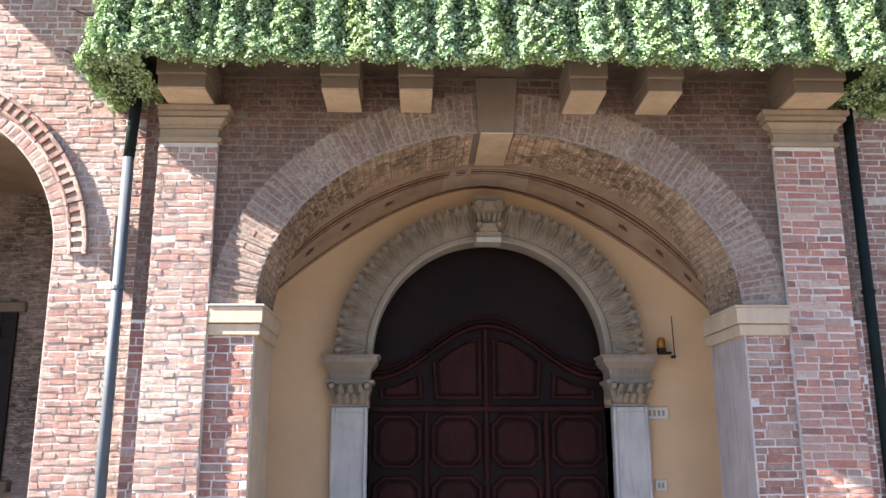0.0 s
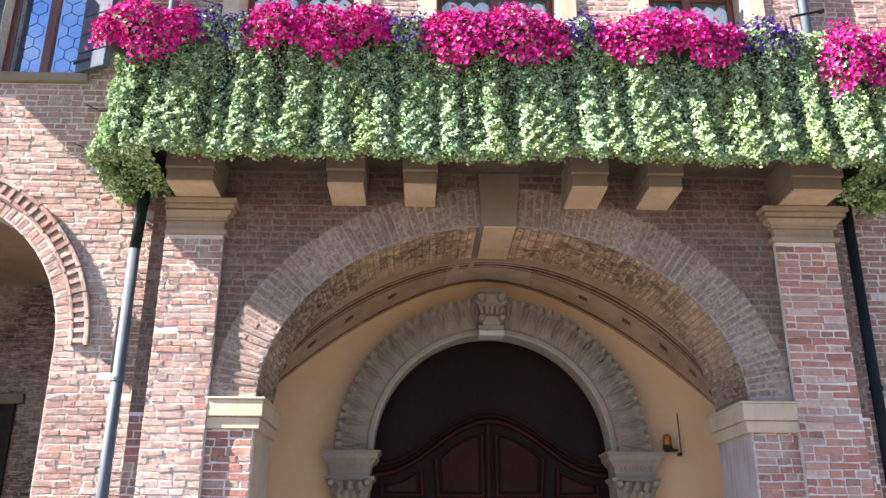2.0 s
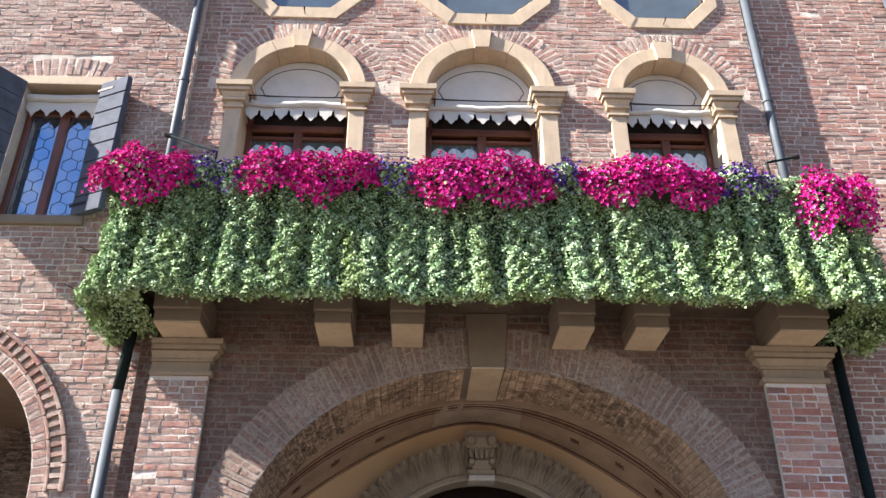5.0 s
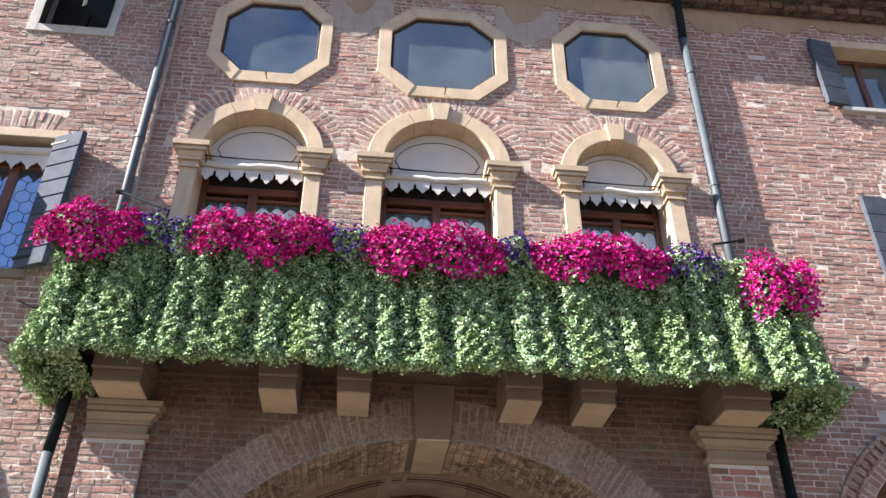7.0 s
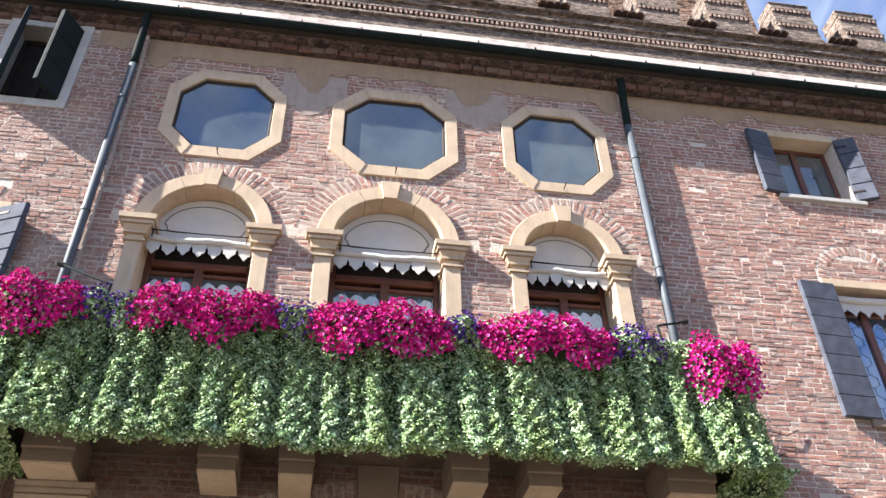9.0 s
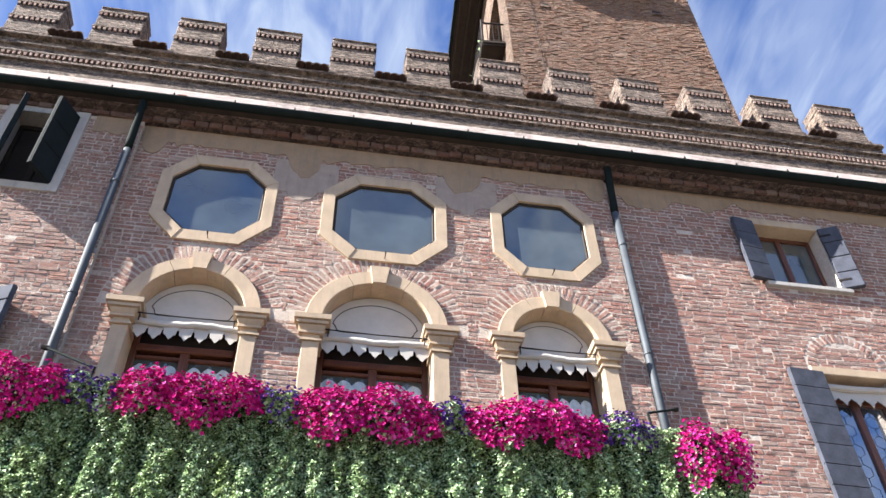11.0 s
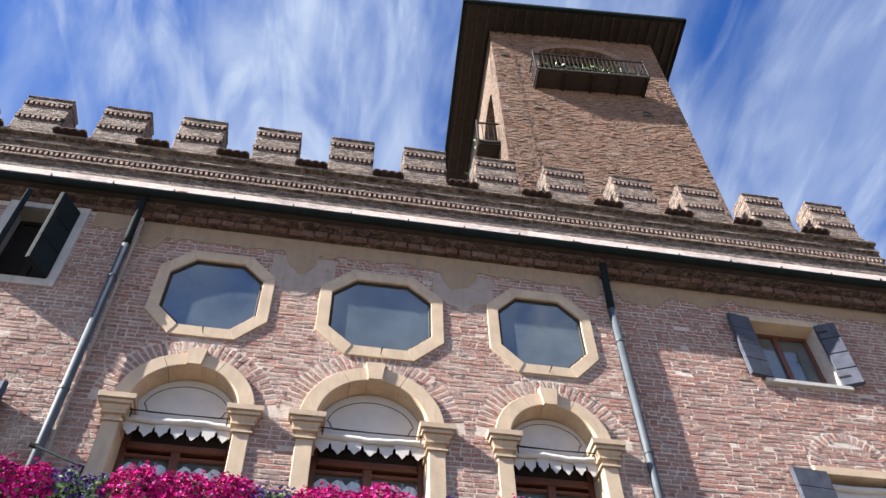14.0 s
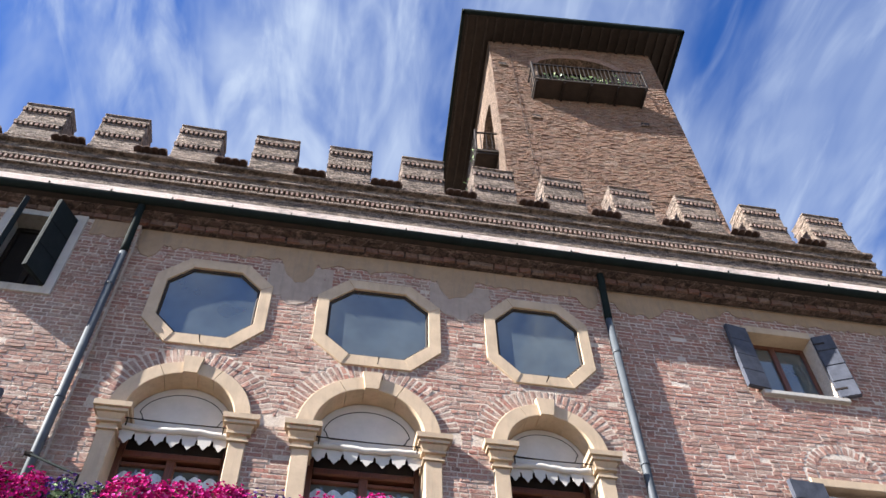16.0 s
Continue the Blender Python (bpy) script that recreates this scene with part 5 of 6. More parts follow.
part("trough", Geo().quad_loop([[(x, y, z) for y, z in prof] for x in (-14, 16)]), M_PIPE_DK, gut)
for k in range(34):
    x = -13.4 + k * 0.86
    part("bracket", Geo().box(x, x + 0.02, -0.43, -0.1, 11.895, 11.925).box(x, x + 0.02, -0.443, -0.43, 11.86, 11.945), M_PIPE_DK, gut)
part("soffit_board", Geo().box(-14, 16, -0.36, 0.1, 11.83, 11.86), M_EAVE, gut)
Y_PAR, X_END = 0.1, 9.0
par = thing("wall_parapet", "battlement base with flaking lime render and toothed brick courses", "wall", kind="structure")
part("render_band", Geo().box(-14, X_END, Y_PAR - 0.06, Y_PAR + 0.5, 11.9, 12.68, 0.01), M_PARBAND, par, "flaking whitish lime render")
part("brick_band", Geo().box(-14, X_END, Y_PAR - 0.05, Y_PAR + 0.5, 12.68, 12.92), M_FAR, par)
part("brick_band", Geo().box(-14, X_END, Y_PAR - 0.02, Y_PAR + 0.5, 12.92, 13.56), M_FAR, par)
for out, lo, hi in ((0.10, 12.92, 12.99), (0.09, 13.12, 13.18), (0.07, 13.36, 13.41)):
    part("string_course", Geo().box(-14, X_END, Y_PAR - out, Y_PAR + 0.1, lo, hi, 0.012), M_FAR, par)
# dark strip on the wall face: painted shade between the teeth
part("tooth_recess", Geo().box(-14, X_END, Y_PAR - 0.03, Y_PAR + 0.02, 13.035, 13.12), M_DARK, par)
part("coping", Geo().box(-14, X_END, Y_PAR - 0.11, Y_PAR + 0.5, 13.56, 13.63, 0.015), M_FAR, par)
teeth = Geo()
for k in range(250):
    x = -9.5 + k * 0.082
    if x < X_END - 0.05:
        teeth.box(x, x + 0.04, Y_PAR - 0.085, Y_PAR, 13.04, 13.12)
part("teeth", teeth, M_TOOTH, par)["kind"] = "stuff"


def merlon():
    ob = thing("merlon", "square brick battlement merlon with toothed courses", "merlon", "battlement merlons")
    w, y0, y1, z0 = 0.76, 0.0, 0.42, 0.0
    part("body", Geo().box(0, w, y0, y1, z0, 1.13, 0.012), M_FAR, ob)
    for z in (0.02, 0.45, 0.88):
        part("ledge", Geo().box(-0.008, w + 0.008, y0 - 0.03, y1 + 0.03, z + 0.07, z + 0.115, 0.008), M_FAR, ob)
        # near-black plate paints the shade between this row's teeth
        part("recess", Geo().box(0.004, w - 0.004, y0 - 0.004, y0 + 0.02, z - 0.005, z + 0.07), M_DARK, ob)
        t = Geo()
        for k in range(9):
            t.box(0.01 + k * 0.083, 0.052 + k * 0.083, y0 - 0.028, y0 + 0.01, z, z + 0.068)
        part("teeth", t, M_TOOTH, ob)["kind"] = "stuff"
    part("cap", Geo().box(-0.004, w + 0.004, y0 - 0.02, y1 + 0.02, 1.115, 1.15, 0.012), M_FAR, ob)
    return ob


first = merlon()
first.matrix_basis = pose(-5.366 - 0.76 - 2 * 1.2925, Y_PAR - 0.02, 13.63)
for k in range(1, 14):
    copy_thing(first, pose(-5.366 - 0.76 + (k - 2) * 1.2925, Y_PAR - 0.02, 13.63, 0, 0, 0.4 * math.sin(k * 5.1)))
for k in range(13):
    x0 = -5.366 + (k - 2) * 1.2925
    cover = thing("roof_tiles", "dark clay pantiles on the parapet between merlons", "roof tiles", "parapet tiles", at=(x0 + 0.27, Y_PAR, 13.63))
    for n in range(4):
        xc = x0 + 0.075 + n * 0.128
        ring = lambda y, r: [(xc + r * math.cos(radians(t)), y, 13.63 + 0.01 + r * math.sin(radians(t))) for t in range(0, 181, 30)] + [(xc + (r - 0.02) * math.cos(radians(t)), y, 13.63 + 0.01 + (r - 0.02) * math.sin(radians(t))) for t in range(180, -1, -30)]
        under(cover, part("tile", Geo().quad_loop([ring(Y_PAR - 0.19, 0.078), ring(Y_PAR + 0.45, 0.07)]), M_TILE))
for x in (-2.95, 3.02):
    frag = thing("broken_tile", "broken red tile lying on the gutter edge", "tile", at=(x, -0.35, 11.91))
    under(frag, part("shard", Geo().box(x - 0.07, x + 0.06, -0.44, -0.27, 11.905, 11.935, 0.01).prism([(x - 0.02, 11.93), (x + 0.07, 11.93), (x + 0.03, 12.0)], -0.38, -0.33), M_BRICK_RED))

# ---- tower ----
TW = (3.32, 2.94)
TYAW = -4.1
tower = thing("tower", "square brick tower with overhanging dark eaves and iron balconies", "tower")
tower.matrix_basis = pose(TW[0], TW[1], 12.0, 0, 0, TYAW)
W, H = 5.2, 14.9


def face_arch(cx, lo, spring, r):
    return arched(cx, spring, r, r * 0.55, lo, 16)


def tower_front():
    """Front wall with the tall balcony opening, built level and turned with the tower."""
    ob = sheet("front_wall", rect(0, W, 0, H), [face_arch(2.62, 11.45, 13.45, 1.25)], 0, 0.5, M_TOWER)
    for key in ("kind",):
        del ob[key]
    ob.parent = tower
    courses = Bricks(ob, M_BRICK_TOWER, 0.0, (0.8, 2.6, 7.0, 9.0), 200, 0.018)
    courses.courses(0, W, 3.0, H, [gap_arch(2.62, 13.45, 1.5, 0.93, 11.45)], 0.066, 0.20, 0.62)
    courses.done()
    return ob


tower_front()
side = sheet("side_wall", rect(0, W, 0, H), [face_arch(3.6, 9.2, 12.2, 0.8)], 0, 0.45, M_TOWER)
del side["kind"]
side.parent = tower
side.matrix_basis = pose(0, W + 0.0, 0, 0, 0, -90)
part("side_wall", Geo().box(W - 0.45, W, 0.5, W, 0, H), M_TOWER, tower)
part("rear_wall", Geo().box(0.45, W - 0.45, W - 0.45, W, 0, H), M_TOWER, tower)
part("inner_floor", Geo().box(0.45, W - 0.45, 0.5, W - 0.45, 8.9, 9.0), M_DARK, tower)
part("inner_room", Geo().box(0.5, W - 0.5, 1.6, 1.7, 9.0, 14.8), M_VAULT, tower)
# added near-black wall: shade inside the flank opening put into its colour
part("inner_room", Geo().box(0.95, 1.05, 0.6, W - 0.5, 9.0, 14.8), M_DARK, tower)
OV = 0.85
part("soffit", Geo().box(-OV, W + OV, -OV + 0.02, W + OV, H, H + 0.06), M_EAVE, tower, "dark timber eaves")
for k in range(23):
    x = -OV + 0.08 + k * (W + 2 * OV - 0.2) / 22
    part("rafter", Geo().box(x, x + 0.07, -OV + 0.05, W + OV - 0.05, H - 0.09, H), M_EAVE, tower)
part("fascia", Geo().box(-OV - 0.08, W + OV + 0.08, -OV - 0.10, -OV + 0.02, H - 0.02, H + 0.14, 0.03), M_PIPE_DK, tower, "dark metal gutter")
part("fascia", Geo().box(-OV - 0.10, -OV, -OV - 0.08, W + OV + 0.08, H - 0.02, H + 0.14), M_PIPE_DK, tower)
part("fascia", Geo().box(W + OV, W + OV + 0.10, -OV - 0.08, W + OV + 0.08, H - 0.02, H + 0.14), M_PIPE_DK, tower)
part("roof", Geo().quad_loop([[(-OV, -OV, H + 0.06), (W + OV, -OV, H + 0.06), (W + OV, W + OV, H + 0.06), (-OV, W + OV, H + 0.06)], [(2.5, 2.5, H + 1.6), (2.7, 2.5, H + 1.6), (2.7, 2.7, H + 1.6), (2.5, 2.7, H + 1.6)]]), M_TILE, tower)
part("arch_ring", Geo().band(arc(2.62, 13.45, 1.25, 0.69, 0, 180, 20), arc(2.62, 13.45, 1.5, 0.93, 0, 180, 20), -0.02, 0.1), M_BRICK_TOWER, tower)
for x, z in ((0.35, 13.35), (1.06, 10.28), (4.15, 10.32)):
    # no hole is cut: a dark plate paints the shade in it
    part("putlog_hole", Geo().box(x - 0.11, x + 0.11, -0.02, 0.02, z - 0.09, z + 0.1), M_DARK, tower)
    part("putlog_brick", Geo().box(x - 0.15, x + 0.15, -0.06, 0.02, z - 0.15, z - 0.09, 0.01), M_TOWER, tower)
part("lightning_cable", Geo().tube([(0.62, -0.03, H), (0.66, -0.03, 11), (0.72, -0.03, 8.5), (0.78, -0.03, 6.2), (1.0, -0.03, 4.0)], 0.007, 6), M_IRON, tower)


def tower_balcony(label, a, b, depth, z, m):
    ob = tagged(new("tower_balcony"), label, "balcony", "tower balconies")
    ob.matrix_basis = m
    deck = part("platform", Geo().box(a, b, -depth, 0.05, z - 0.08, z, 0.01), M_EAVE, ob)
    for k in range(5):
        x = a + 0.06 + (b - a - 0.12) * k / 4
        part("bracket", Geo().box(x - 0.03, x + 0.03, -depth + 0.03, 0.02, z - 0.16, z - 0.07), M_IRON, deck)
    n = int((b - a) / 0.125)
    for k in range(n + 1):
        x = a + (b - a) * k / n
        part("baluster", Geo().box(x - 0.010, x + 0.010, -depth, -depth + 0.02, z, z + 0.84), M_IRON, ob)
    for x in (a, b):
        for y in (0.25, 0.5, 0.75):
            part("baluster", Geo().box(x - 0.010, x + 0.010, -depth * y - 0.01, -depth * y + 0.01, z, z + 0.84), M_IRON, ob)
        part("post", Geo().box(x - 0.028, x + 0.028, -depth - 0.01, -depth + 0.045, z, z + 0.98, 0.01), M_IRON, ob)
        part("side_rail", Geo().box(x - 0.02, x + 0.02, -depth, 0.02, z + 0.83, z + 0.87), M_IRON, ob)
    part("rail", Geo().box(a, b, -depth - 0.01, -depth + 0.03, z + 0.83, z + 0.87).box(a, b, -depth, -depth + 0.02, z + 0.08, z + 0.11), M_IRON, ob)
    plant = Geo()
    rr = np.random.default_rng(int(a * 10 + 50))
    for k in range(220):
        x, y, h = rr.uniform(a + 0.3, b - 0.2), -depth + 0.12 + rr.normal(0, 0.06), z + 0.1 + abs(rr.normal(0, 0.14))
        d = rr.normal(0, 0.05, 3)
        plant.v += [(x, y, h), (x + d[0] + 0.03, y + d[1], h + 0.05), (x + d[2], y - 0.03, h + 0.09)]
        plant.f.append((len(plant.v) - 3, len(plant.v) - 2, len(plant.v) - 1))
    part("potted_plants", plant, M_IVY, ob, "small green plants behind the rail")["kind"] = "stuff"


tower_balcony("black iron balcony with plants on the tower front", 1.02, 4.28, 0.62, 11.42, tower.matrix_basis.copy())
tower_balcony("black iron balcony on the tower's sunlit flank", 2.5, 4.7, 0.62, 9.15, tower.matrix_basis @ pose(0, W, 0, 0, 0, -90))

# ---- balcony ----
balcony = thing("balcony", "stone balcony slab with iron railing hidden by hanging ivy", "balcony")
# whole slab takes the dark colour that paints shade on its underside
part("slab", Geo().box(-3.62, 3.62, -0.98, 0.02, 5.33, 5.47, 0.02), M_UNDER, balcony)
rail = Geo().box(-3.6, 3.6, -0.96, -0.92, 6.15, 6.2).box(-3.6, -3.56, -0.96, 0, 6.15, 6.2).box(3.56, 3.6, -0.96, 0, 6.15, 6.2)
part("handrail", rail, M_IRON, balcony)
bal = Geo()
for k in range(49):
    bal.box(-3.6 + k * 0.15, -3.58 + k * 0.15, -0.95, -0.93, 5.46, 6.15)
part("balusters", bal, M_IRON, balcony)["kind"] = "stuff"

rng = np.random.default_rng(11)


def wave(u, seed):
    """Uneven swell of the hanging strands along the balcony."""
    return 0.5 * np.sin(u * 13.0 + seed) + 0.3 * np.sin(u * 29.0 + seed * 2.3) + 0.35 * np.sin(u * 5.1 + seed * 1.7)


def leaves(points, normals, size, spread):
    """Folded four-cornered leaves at the given points, turned at random about the way they face."""
    n = len(points)
    nrm = normals + rng.normal(0, spread, (n, 3))
    nrm /= np.linalg.norm(nrm, axis=1)[:, None]
    ref = rng.normal(0, 1, (n, 3))
    u = np.cross(nrm, ref)
    u /= np.linalg.norm(u, axis=1)[:, None]
    w = np.cross(nrm, u)
    s = (size * rng.uniform(0.55, 1.25, n))[:, None]
    tip, base = points + u * s, points - u * s * 0.8
    left, right = points + w * s * 0.8 + nrm * s * 0.25 + u * s * 0.15, points - w * s * 0.8 + nrm * s * 0.25 + u * s * 0.15
    v = np.stack([base, right, tip, left], 1).reshape(-1, 3)
    k = np.arange(n)[:, None] * 4
    f = np.concatenate([k + [0, 1, 2], k + [0, 2, 3]])
    return v, f


# path of the curtain seen from above: west end, front, east end
LEG = [(-3.62, 0.0), (-3.72, -0.95), (-3.45, -1.16), (3.45, -1.16), (3.74, -0.95), (3.78, 0.0)]
seg = [math.dist(a, b) for a, b in zip(LEG, LEG[1:])]
total = sum(seg)


def along(u):
    """Place and outward way at a share u of the curtain's length."""
    d = np.asarray(u) * total
    cum = np.concatenate([[0], np.cumsum(seg)])
    k = np.clip(np.searchsorted(cum, d, side="right") - 1, 0, len(seg) - 1)
    a, b = np.array(LEG)[k], np.array(LEG)[k + 1]
    t = ((d - cum[k]) / np.array(seg)[k])[:, None]
    p = a + (b - a) * t
    n = np.stack([(b - a)[:, 1], -(b - a)[:, 0]], 1)
    return p, n / np.linalg.norm(n, axis=1)[:, None]


def hem(u):
    """Lower edge of the curtain."""
    return 5.02 + 0.035 * wave(u * 2.2, 4.0) + 0.02 * np.sin(u * 160) - 0.04 * (np.abs(u - 0.5) > 0.42)


def strand(u, t):
    """Rounded hanging strands with sharp furrows between them: 0 in a furrow, 1 on a ridge."""
    d = u * total
    w = np.sin(d * 15.0 + 2.6 * np.sin(d * 1.7) + 0.7 * np.sin(t * 3.0 + d)) + 0.8 * np.sin(d * 27.0 + 2.2 * np.sin(d * 2.9 + 1.0) + 1.6 * t) + 0.6 * np.sin(d * 6.3 + 2.0 + 1.3 * np.sin(t * 2.2 + d * 0.7))
    return 0.5 + 0.5 * np.tanh(1.3 * (w + 0.5))


N = 250000
u = rng.random(N)
t = rng.random(N) ** 1.15          # 0 at the hem, 1 at the top
ridge = strand(u, t)
keep = rng.random(N) < 0.5 + 0.5 * ridge
u, t, ridge = u[keep], t[keep], ridge[keep]
N = len(u)
p, nrm = along(u)
z0 = hem(u) + rng.normal(0, 0.03, N)
z = z0 + t * (6.42 - z0)
d = u * total
relief = 0.075 + 0.03 * np.sin(d * 3.7 + 1.0) * np.sin(d * 1.3)
tuft = 0.03 * np.sin(z * 33 + 2.0 * np.sin(d * 7)) * np.sin(d * 37 + 1.5 * np.sin(z * 9)) + 0.02 * np.sin(z * 17 + d * 11)
swell = 0.03 * wave(u * 4.0 + 0.06 * np.sin(t * 5), 1.0) + relief * (ridge - 0.75) * (0.5 + 0.8 * np.sin(np.pi * np.clip(t + 0.15, 0, 1))) + tuft + 0.15 * (1 - t) ** 2.6
depth = swell - np.abs(rng.normal(0, 0.05, N))
pts = np.stack([p[:, 0] + nrm[:, 0] * depth, p[:, 1] + nrm[:, 1] * depth, z], 1)
ways = np.stack([nrm[:, 0] - 0.55, nrm[:, 1], np.full(N, 0.8)], 1)   # turned to the light
# the under edge, curling back below the slab
N2 = 9000
u2 = rng.random(N2)
p2, n2 = along(u2)
back = rng.random(N2) ** 1.3 * 0.22
d2 = 0.10 - back
pts2 = np.stack([p2[:, 0] + n2[:, 0] * d2, np.minimum(p2[:, 1] + n2[:, 1] * d2, -0.02), hem(u2) + 0.05 * (back / 0.22) + rng.normal(0, 0.025, N2)], 1)
ways2 = np.stack([n2[:, 0] * 0.3, n2[:, 1] * 0.3, np.full(N2, -1.0)], 1)
# loose tufts hanging under the two ends
N3 = 4800
end = rng.random(N3) < 0.5
x3 = np.where(end, rng.uniform(-3.85, -3.28, N3), rng.uniform(3.36, 3.98, N3))
y3 = rng.uniform(-1.0, -0.05, N3)
z3 = 5.12 - np.abs(rng.normal(0, 0.07, N3)) * (1.1 + y3)
pts3 = np.stack([x3, y3, z3], 1)
ways3 = np.stack([np.where(end, -0.3, 0.3), np.full(N3, -0.5), np.full(N3, -0.9)], 1)
v1, f1 = leaves(pts, ways, 0.0145, 0.8)
v2, f2 = leaves(pts2, ways2, 0.018, 0.6)
v3, f3 = leaves(pts3, ways3, 0.019, 0.6)
f_all = np.concatenate([f1, f2 + len(v1), f3 + len(v1) + len(v2)])
ivy = thing("hanging_ivy", "dense green ivy curtain hanging over the balcony front", "ivy")
raw("leaves", np.concatenate([v1, v2, v3]), f_all, M_IVY, ivy)["kind"] = "stuff"
# dense inner stems behind the leaves, near-black: shade between leaves is in the colour
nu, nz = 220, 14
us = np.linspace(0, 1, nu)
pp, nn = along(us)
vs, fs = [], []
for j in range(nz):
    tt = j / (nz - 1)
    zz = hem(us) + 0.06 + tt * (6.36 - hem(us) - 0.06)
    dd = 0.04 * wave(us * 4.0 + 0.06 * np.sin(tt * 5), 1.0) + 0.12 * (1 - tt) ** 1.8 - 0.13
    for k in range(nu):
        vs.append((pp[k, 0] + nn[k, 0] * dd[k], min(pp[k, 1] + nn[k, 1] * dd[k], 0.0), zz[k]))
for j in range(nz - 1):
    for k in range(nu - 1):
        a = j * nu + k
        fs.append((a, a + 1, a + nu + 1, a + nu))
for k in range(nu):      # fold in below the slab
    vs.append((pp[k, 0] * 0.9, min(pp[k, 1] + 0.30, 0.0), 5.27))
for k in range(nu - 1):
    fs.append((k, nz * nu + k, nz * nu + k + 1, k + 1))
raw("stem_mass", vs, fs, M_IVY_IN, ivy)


def blossoms(points, ways, size):
    """Open trumpet flowers: five broad petals round a sunk throat."""
    n = len(points)
    w = ways + rng.normal(0, 0.45, (n, 3))
    w /= np.linalg.norm(w, axis=1)[:, None]
    a = np.cross(w, rng.normal(0, 1, (n, 3)))
    a /= np.linalg.norm(a, axis=1)[:, None]
    b = np.cross(w, a)
    s = (size * rng.uniform(0.7, 1.2, n))[:, None]
    ring = [points - w * s * 0.5]
    for k in range(10):
        ang, r, h = k * math.pi / 5, (1.0 if k % 2 == 0 else 0.78), (0.06 if k % 2 == 0 else 0.16)
        ring.append(points + (a * math.cos(ang) + b * math.sin(ang)) * s * r + w * s * h)
    v = np.stack(ring, 1).reshape(-1, 3)
    base = np.arange(n)[:, None] * 11
    f = np.concatenate([base + [0, 1 + k, 1 + (k + 1) % 10] for k in range(10)])
    return v, f


def flower_clump(x0, x1, zlo, zhi, mat, count, size, label, green, y0=-1.22, sag=0.5):
    """A mound of flowers in the railing box, spilling over the ivy."""
    ob = thing("petunia_clump", label, "flowers", "balcony flowers", at=((x0 + x1) / 2, -1.0, 6.2))
    cx, w = (x0 + x1) / 2, (x1 - x0) / 2

    def mound(n, out):
        q = rng.uniform(-1, 1, n)
        ang = rng.uniform(-0.5, 1.0, n) * 1.35
        edge = np.sqrt(np.clip(1 - np.abs(q) ** 3.5, 0, 1))
        lump = 1 + 0.10 * np.sin(q * w * 14 + cx * 3) + 0.10 * np.sin(q * w * 31 + ang * 5)
        zc = (zlo + zhi) / 2 + 0.04 * np.sin(q * 5 + cx)
        hz, hy = (zhi - zlo) / 2 * edge * lump, 0.24 * edge * lump
        low = ang < 0
        zz = zc + np.where(low, ang / 0.675 * hz * (1 + 0.3 * np.sin(q * w * 9 + cx * 7)), np.sin(ang) * hz) * out
        yy = y0 + 0.16 - np.where(low, 1.0 - 0.25 * np.abs(ang), np.cos(ang)) * hy * out
        pt = np.stack([cx + q * w * (1 + 0.08 * out), yy, zz], 1)
        wy = np.stack([q * 0.5, -np.cos(ang) - 0.2, np.sin(ang) + 0.25], 1)
        return pt, wy

    pt, wy = mound(green, 0.93)
    v, f = leaves(pt, wy, 0.024, 0.6)
    under(ob, raw("foliage", v, f, M_IVY))["kind"] = "stuff"
    pt, wy = mound(count, 1.0 + 0.04 * rng.random((1,)))
    v, f = blossoms(pt + rng.normal(0, 0.032, pt.shape), wy, size)
    under(ob, raw("blossoms", v, f, mat))["kind"] = "stuff"
    # stem core, its dark colour standing in for shade between the blossoms
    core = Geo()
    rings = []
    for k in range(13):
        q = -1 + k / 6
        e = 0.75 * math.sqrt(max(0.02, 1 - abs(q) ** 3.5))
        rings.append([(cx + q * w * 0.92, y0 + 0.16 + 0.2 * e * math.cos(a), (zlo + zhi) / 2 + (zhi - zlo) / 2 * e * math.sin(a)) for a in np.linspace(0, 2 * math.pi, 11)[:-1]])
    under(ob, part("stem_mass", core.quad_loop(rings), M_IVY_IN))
    return ob


PINK = "lush magenta petunias spilling over the balcony rail"
VIOLET = "dark violet petunias among green leaves on the rail"
for x0, x1, lo, hi in ((-3.84, -2.93, 6.00, 6.55), (-2.46, -1.12, 6.06, 6.54), (-0.78, 0.56, 5.98, 6.53), (0.86, 2.20, 6.03, 6.52), (2.98, 3.70, 5.74, 6.42)):
    flower_clump(x0, x1, lo, hi, M_PINK, int(2000 * (x1 - x0)), 0.0205, PINK, int(750 * (x1 - x0)))
for x0, x1 in ((-2.96, -2.40), (-1.16, -0.74), (0.50, 0.90), (2.14, 2.78)):
    flower_clump(x0, x1, 6.12, 6.52, M_PURPLE, int(520 * (x1 - x0)), 0.020, VIOLET, int(1700 * (x1 - x0)), -1.16)
# loose twigs against the wall by the ivy's ends
for x, z, s in ((-4.05, 5.55, -1), (-4.0, 6.0, -1), (4.25, 5.75, 1), (4.5, 6.05, 1)):
    tw = thing("ivy_twig", "thin bare ivy twig against the brick wall", "twig", "ivy twigs", at=(x, 0, z))
    yw = Y_LEFT if s < 0 else Y_RIGHT
    path = [(x - s * 0.3, yw - 0.03, z - 0.05), (x - s * 0.1, yw - 0.07, z), (x + s * 0.12, yw - 0.05, z - 0.03), (x + s * 0.3, yw - 0.03, z + 0.06)]
    under(tw, part("stem", Geo().tube(path, 0.006, 5), M_IRON))

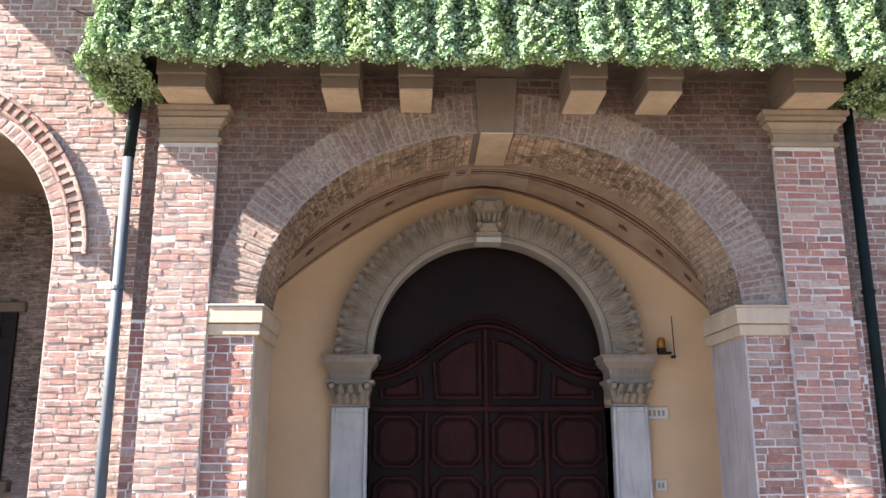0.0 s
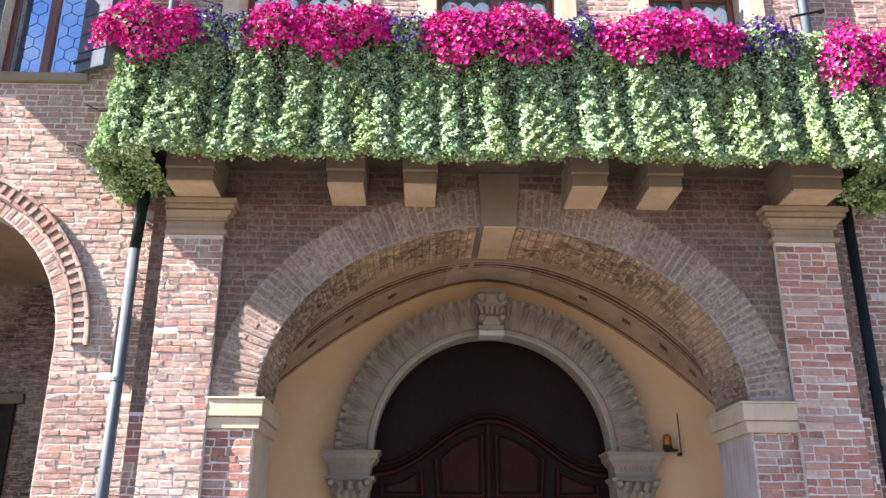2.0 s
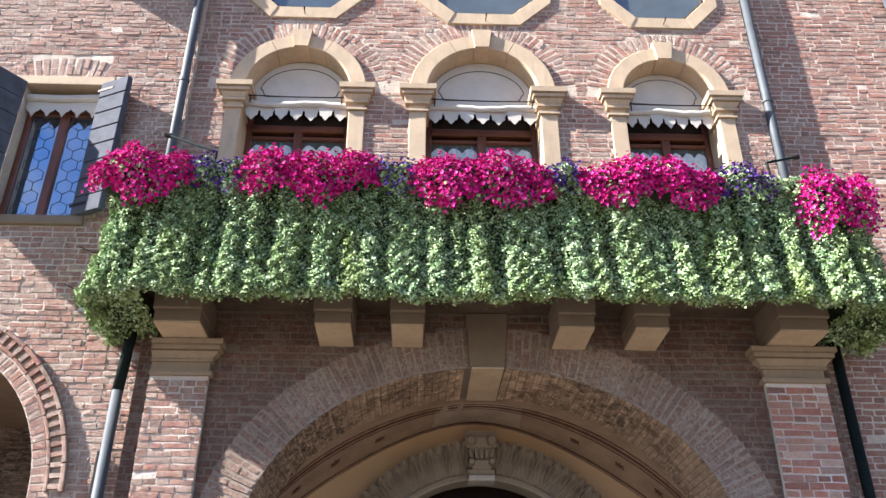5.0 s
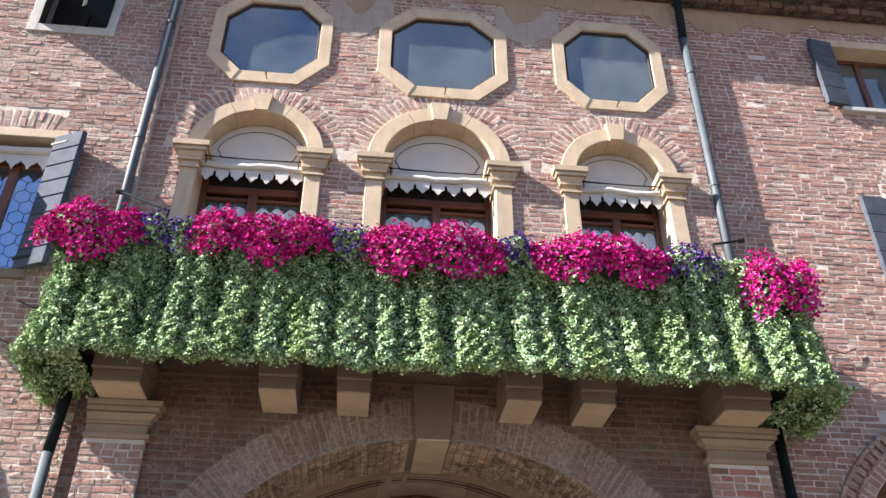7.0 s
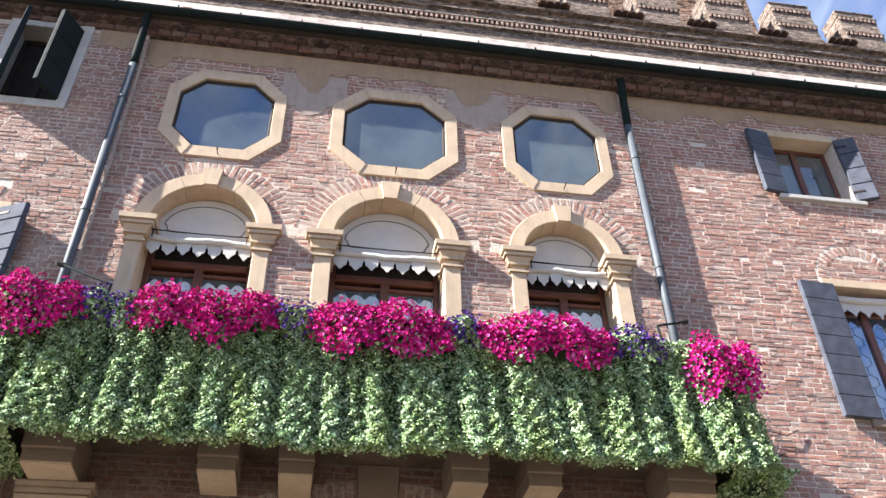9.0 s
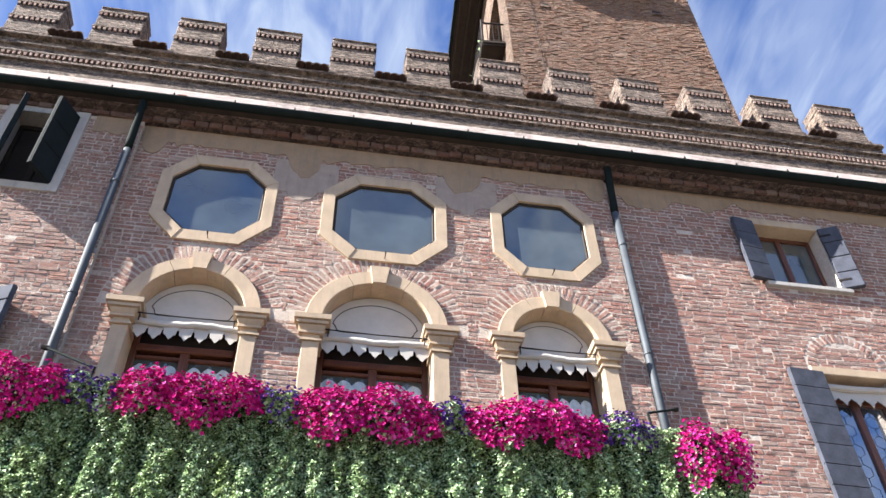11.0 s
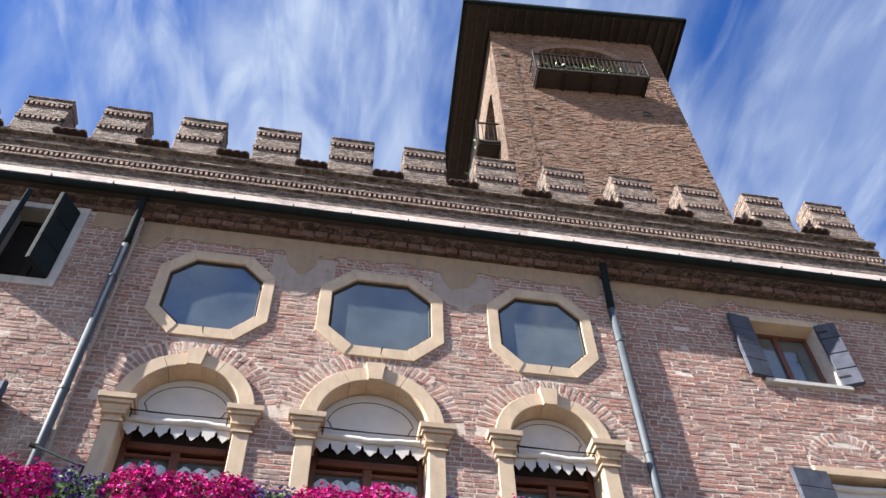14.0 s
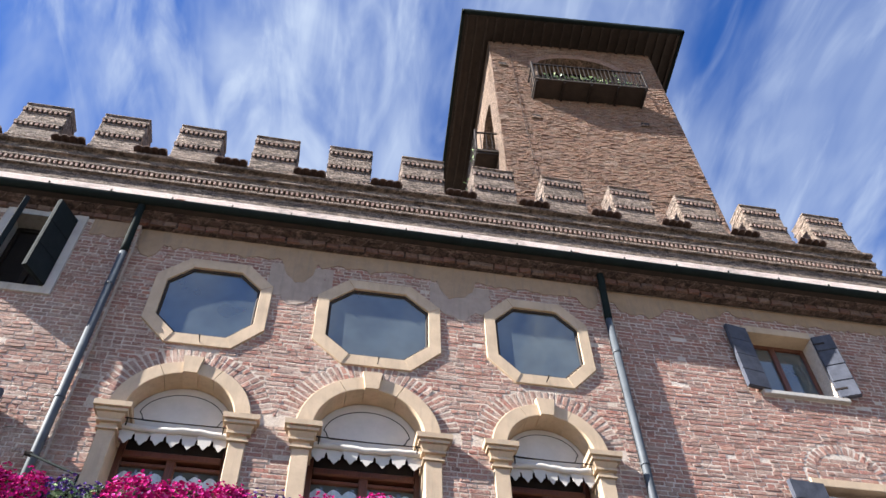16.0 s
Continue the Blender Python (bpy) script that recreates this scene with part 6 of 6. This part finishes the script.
# ---- bricks, last ----
b = Bricks(pil_w[0], M_BRICK_PALE, Y_PIL, (-4, 0, 0.8, 4.7), 300, 0.007)
b.courses(pil_w[1] - 0.008, pil_w[2] + 0.008, 0.0, 4.6, [], 0.067, 0.25)
b.done()
b = Bricks(pil_e[0], M_BRICK_RED, Y_PIL, (0, 4, 0.8, 4.7), 300, 0.007)
b.courses(pil_e[1] - 0.008, pil_e[2] + 0.008, 0.0, 4.6, [], 0.0725, 0.27)
b.done()
VOUS = 0.42
ring_gap = gap_arch(0, ARCH_Z, ARCH_A + VOUS, ARCH_B + VOUS, 2.74)
pil_gaps = [gap_rect(*p[1:], -1, 4.95) for p in (pil_w, pil_e)]
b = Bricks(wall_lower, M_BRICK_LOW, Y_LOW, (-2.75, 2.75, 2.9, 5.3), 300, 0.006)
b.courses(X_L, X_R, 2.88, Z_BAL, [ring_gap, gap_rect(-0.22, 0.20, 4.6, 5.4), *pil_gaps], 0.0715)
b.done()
for ob, x0, x1, mat in ((piers[0], X_L, -ARCH_A, M_BRICK_PIER), (piers[1], ARCH_A, X_R, M_BRICK_PIER)):
    b = Bricks(ob, mat, Y_LOW, (x0, x1, 0.9, 2.9), 300, 0.006)
    b.courses(x0, x1, 0.0, 2.88, pil_gaps, 0.0715)
    b.done()
for t0, t1 in ((0.5, 87.5), (92.5, 179.5)):
    part("voussoir_bed", Geo().band(arc(0, ARCH_Z, ARCH_A, ARCH_B, t0, t1, 30), arc(0, ARCH_Z, ARCH_A + VOUS, ARCH_B + VOUS, t0, t1, 30), Y_LOW - 0.002, Y_LOW + 0.01, c=0.001), M_MORTAR_BED, wall_lower, "lime mortar bed")
b = Bricks(wall_lower, M_BRICK_ARCH, Y_LOW - 0.002, (-2.8, 2.8, 2.9, 5.3), 300, 0.006)
b.ring(0, ARCH_Z, ARCH_A + 0.005, ARCH_B + 0.005, VOUS, 2, 88, 0.068)
b.ring(0, ARCH_Z, ARCH_A + 0.005, ARCH_B + 0.005, VOUS, 92, 178, 0.068)
b.done()
# bricks on the underside of the great arch
soff = Geo()
for row in range(3):
    for k in range(88):
        t0, t1 = radians(3 + 174 * (k + 0.06) / 88), radians(3 + 174 * (k + 0.94) / 88)
        if abs(math.degrees(t0) - 90) < 5:
            continue
        y0 = Y_LOW + 0.012 + row * 0.305
        y1 = y0 + 0.285
        o = brick_rng.uniform(0.004, 0.016)
        pr = lambda t, r: (math.cos(t) * (ARCH_A - r), ARCH_Z + math.sin(t) * (ARCH_B - r))
        a, c, d, e = pr(t0, o), pr(t1, o), pr(t1, -0.02), pr(t0, -0.02)
        soff.quad_loop([[(a[0], y0, a[1]), (c[0], y0, c[1]), (d[0], y0, d[1]), (e[0], y0, e[1])], [(a[0], y1, a[1]), (c[0], y1, c[1]), (d[0], y1, d[1]), (e[0], y1, e[1])]])
ob = part("soffit_bricks", soff, M_SOFFIT, wall_lower)
ob["kind"] = "stuff"
b = Bricks(wall_left, M_BRICK_PALE, Y_LEFT, (-4.6, -3.4, 1.0, 4.6), 300, 0.007)
b.ring(-SIDE_C, SIDE_Z, SIDE_R, SIDE_R, 1.69 - SIDE_R, 0, 180, 0.075, False)
a0, a1, lo, hi = SIDE_WIN[0]
rel_l = [gap_rect(a0 - 0.14, a1 + 0.14, lo - 0.10, hi + 0.12), gap_rect(a0 - 0.02, a1 + 0.02, hi + 0.1, hi + 0.46), gap_rect(TOP_WIN[0][0] - 0.13, TOP_WIN[0][1] + 0.13, TOP_WIN[0][2] - 0.13, TOP_WIN[0][3] + 0.12)]
b.courses(-6.4, X_L, 0.0, 11.58, [gap_arch(-SIDE_C, SIDE_Z, 1.885, 1.885, 3.49), gap_rect(-SIDE_C - SIDE_R, -SIDE_C + SIDE_R, -1, 3.5), *rel_l], 0.065, 0.235, 0.72)
b.ring((a0 + a1) / 2, hi - 0.55, 0.98, 0.70, 0.27, 58, 122, 0.072)
b.done()
b = Bricks(wall_upper, M_BRICK_UP, Y_MID, (-1.5, 1.3, 6.6, 9.5), 300, 0.005)
gaps = [gap_oct(c, z, ow, oh, ow * 0.47) for c, z, _, _, ow, oh in OCT]
gaps += [gap_arch(c, WIN_Z, o + 0.25, o + 0.27, WIN_Z) for c, _, o in WIN] + [gap_rect(c - o, c + o, WIN_LOW - 1, WIN_Z) for c, _, o in WIN]
b.courses(X_L, X_R, Z_BAL, 11.58, gaps, 0.069, 0.25, 0.70)
for c, _, o in WIN:
    b.ring(c, WIN_Z, o + 0.005, o + 0.005, 0.25, 8, 172, 0.070)
b.done()
b = Bricks(wall_right, M_BRICK, Y_RIGHT, (4.2, 5.4, 7.0, 10.0), 300, 0.006)
b.ring(SIDE_C, SIDE_Z, SIDE_R, SIDE_R, 1.69 - SIDE_R, 0, 180, 0.075, False)
a0, a1, lo, hi = SIDE_WIN[1]
rel_r = [gap_rect(a0 - 0.14, a1 + 0.14, lo - 0.10, hi + 0.12), gap_arch((a0 + a1) / 2, hi + 0.12, 0.62, 0.62, hi + 0.1), gap_rect(TOP_WIN[1][0] - 0.12, TOP_WIN[1][1] + 0.12, TOP_WIN[1][2] - 0.07, TOP_WIN[1][3] + 0.13)]
b.courses(X_R, 10.2, 0.0, 11.58, [gap_arch(SIDE_C, SIDE_Z, 1.885, 1.885, 3.49), gap_rect(SIDE_C - SIDE_R, SIDE_C + SIDE_R, -1, 3.5), *rel_r], 0.067, 0.24, 0.72)
b.ring((a0 + a1) / 2, hi + 0.12, 0.45, 0.45, 0.15, 0, 180, 0.070, False)
b.courses((a0 + a1) / 2 - 0.42, (a0 + a1) / 2 + 0.42, hi + 0.13, hi + 0.50, [])
b.done()
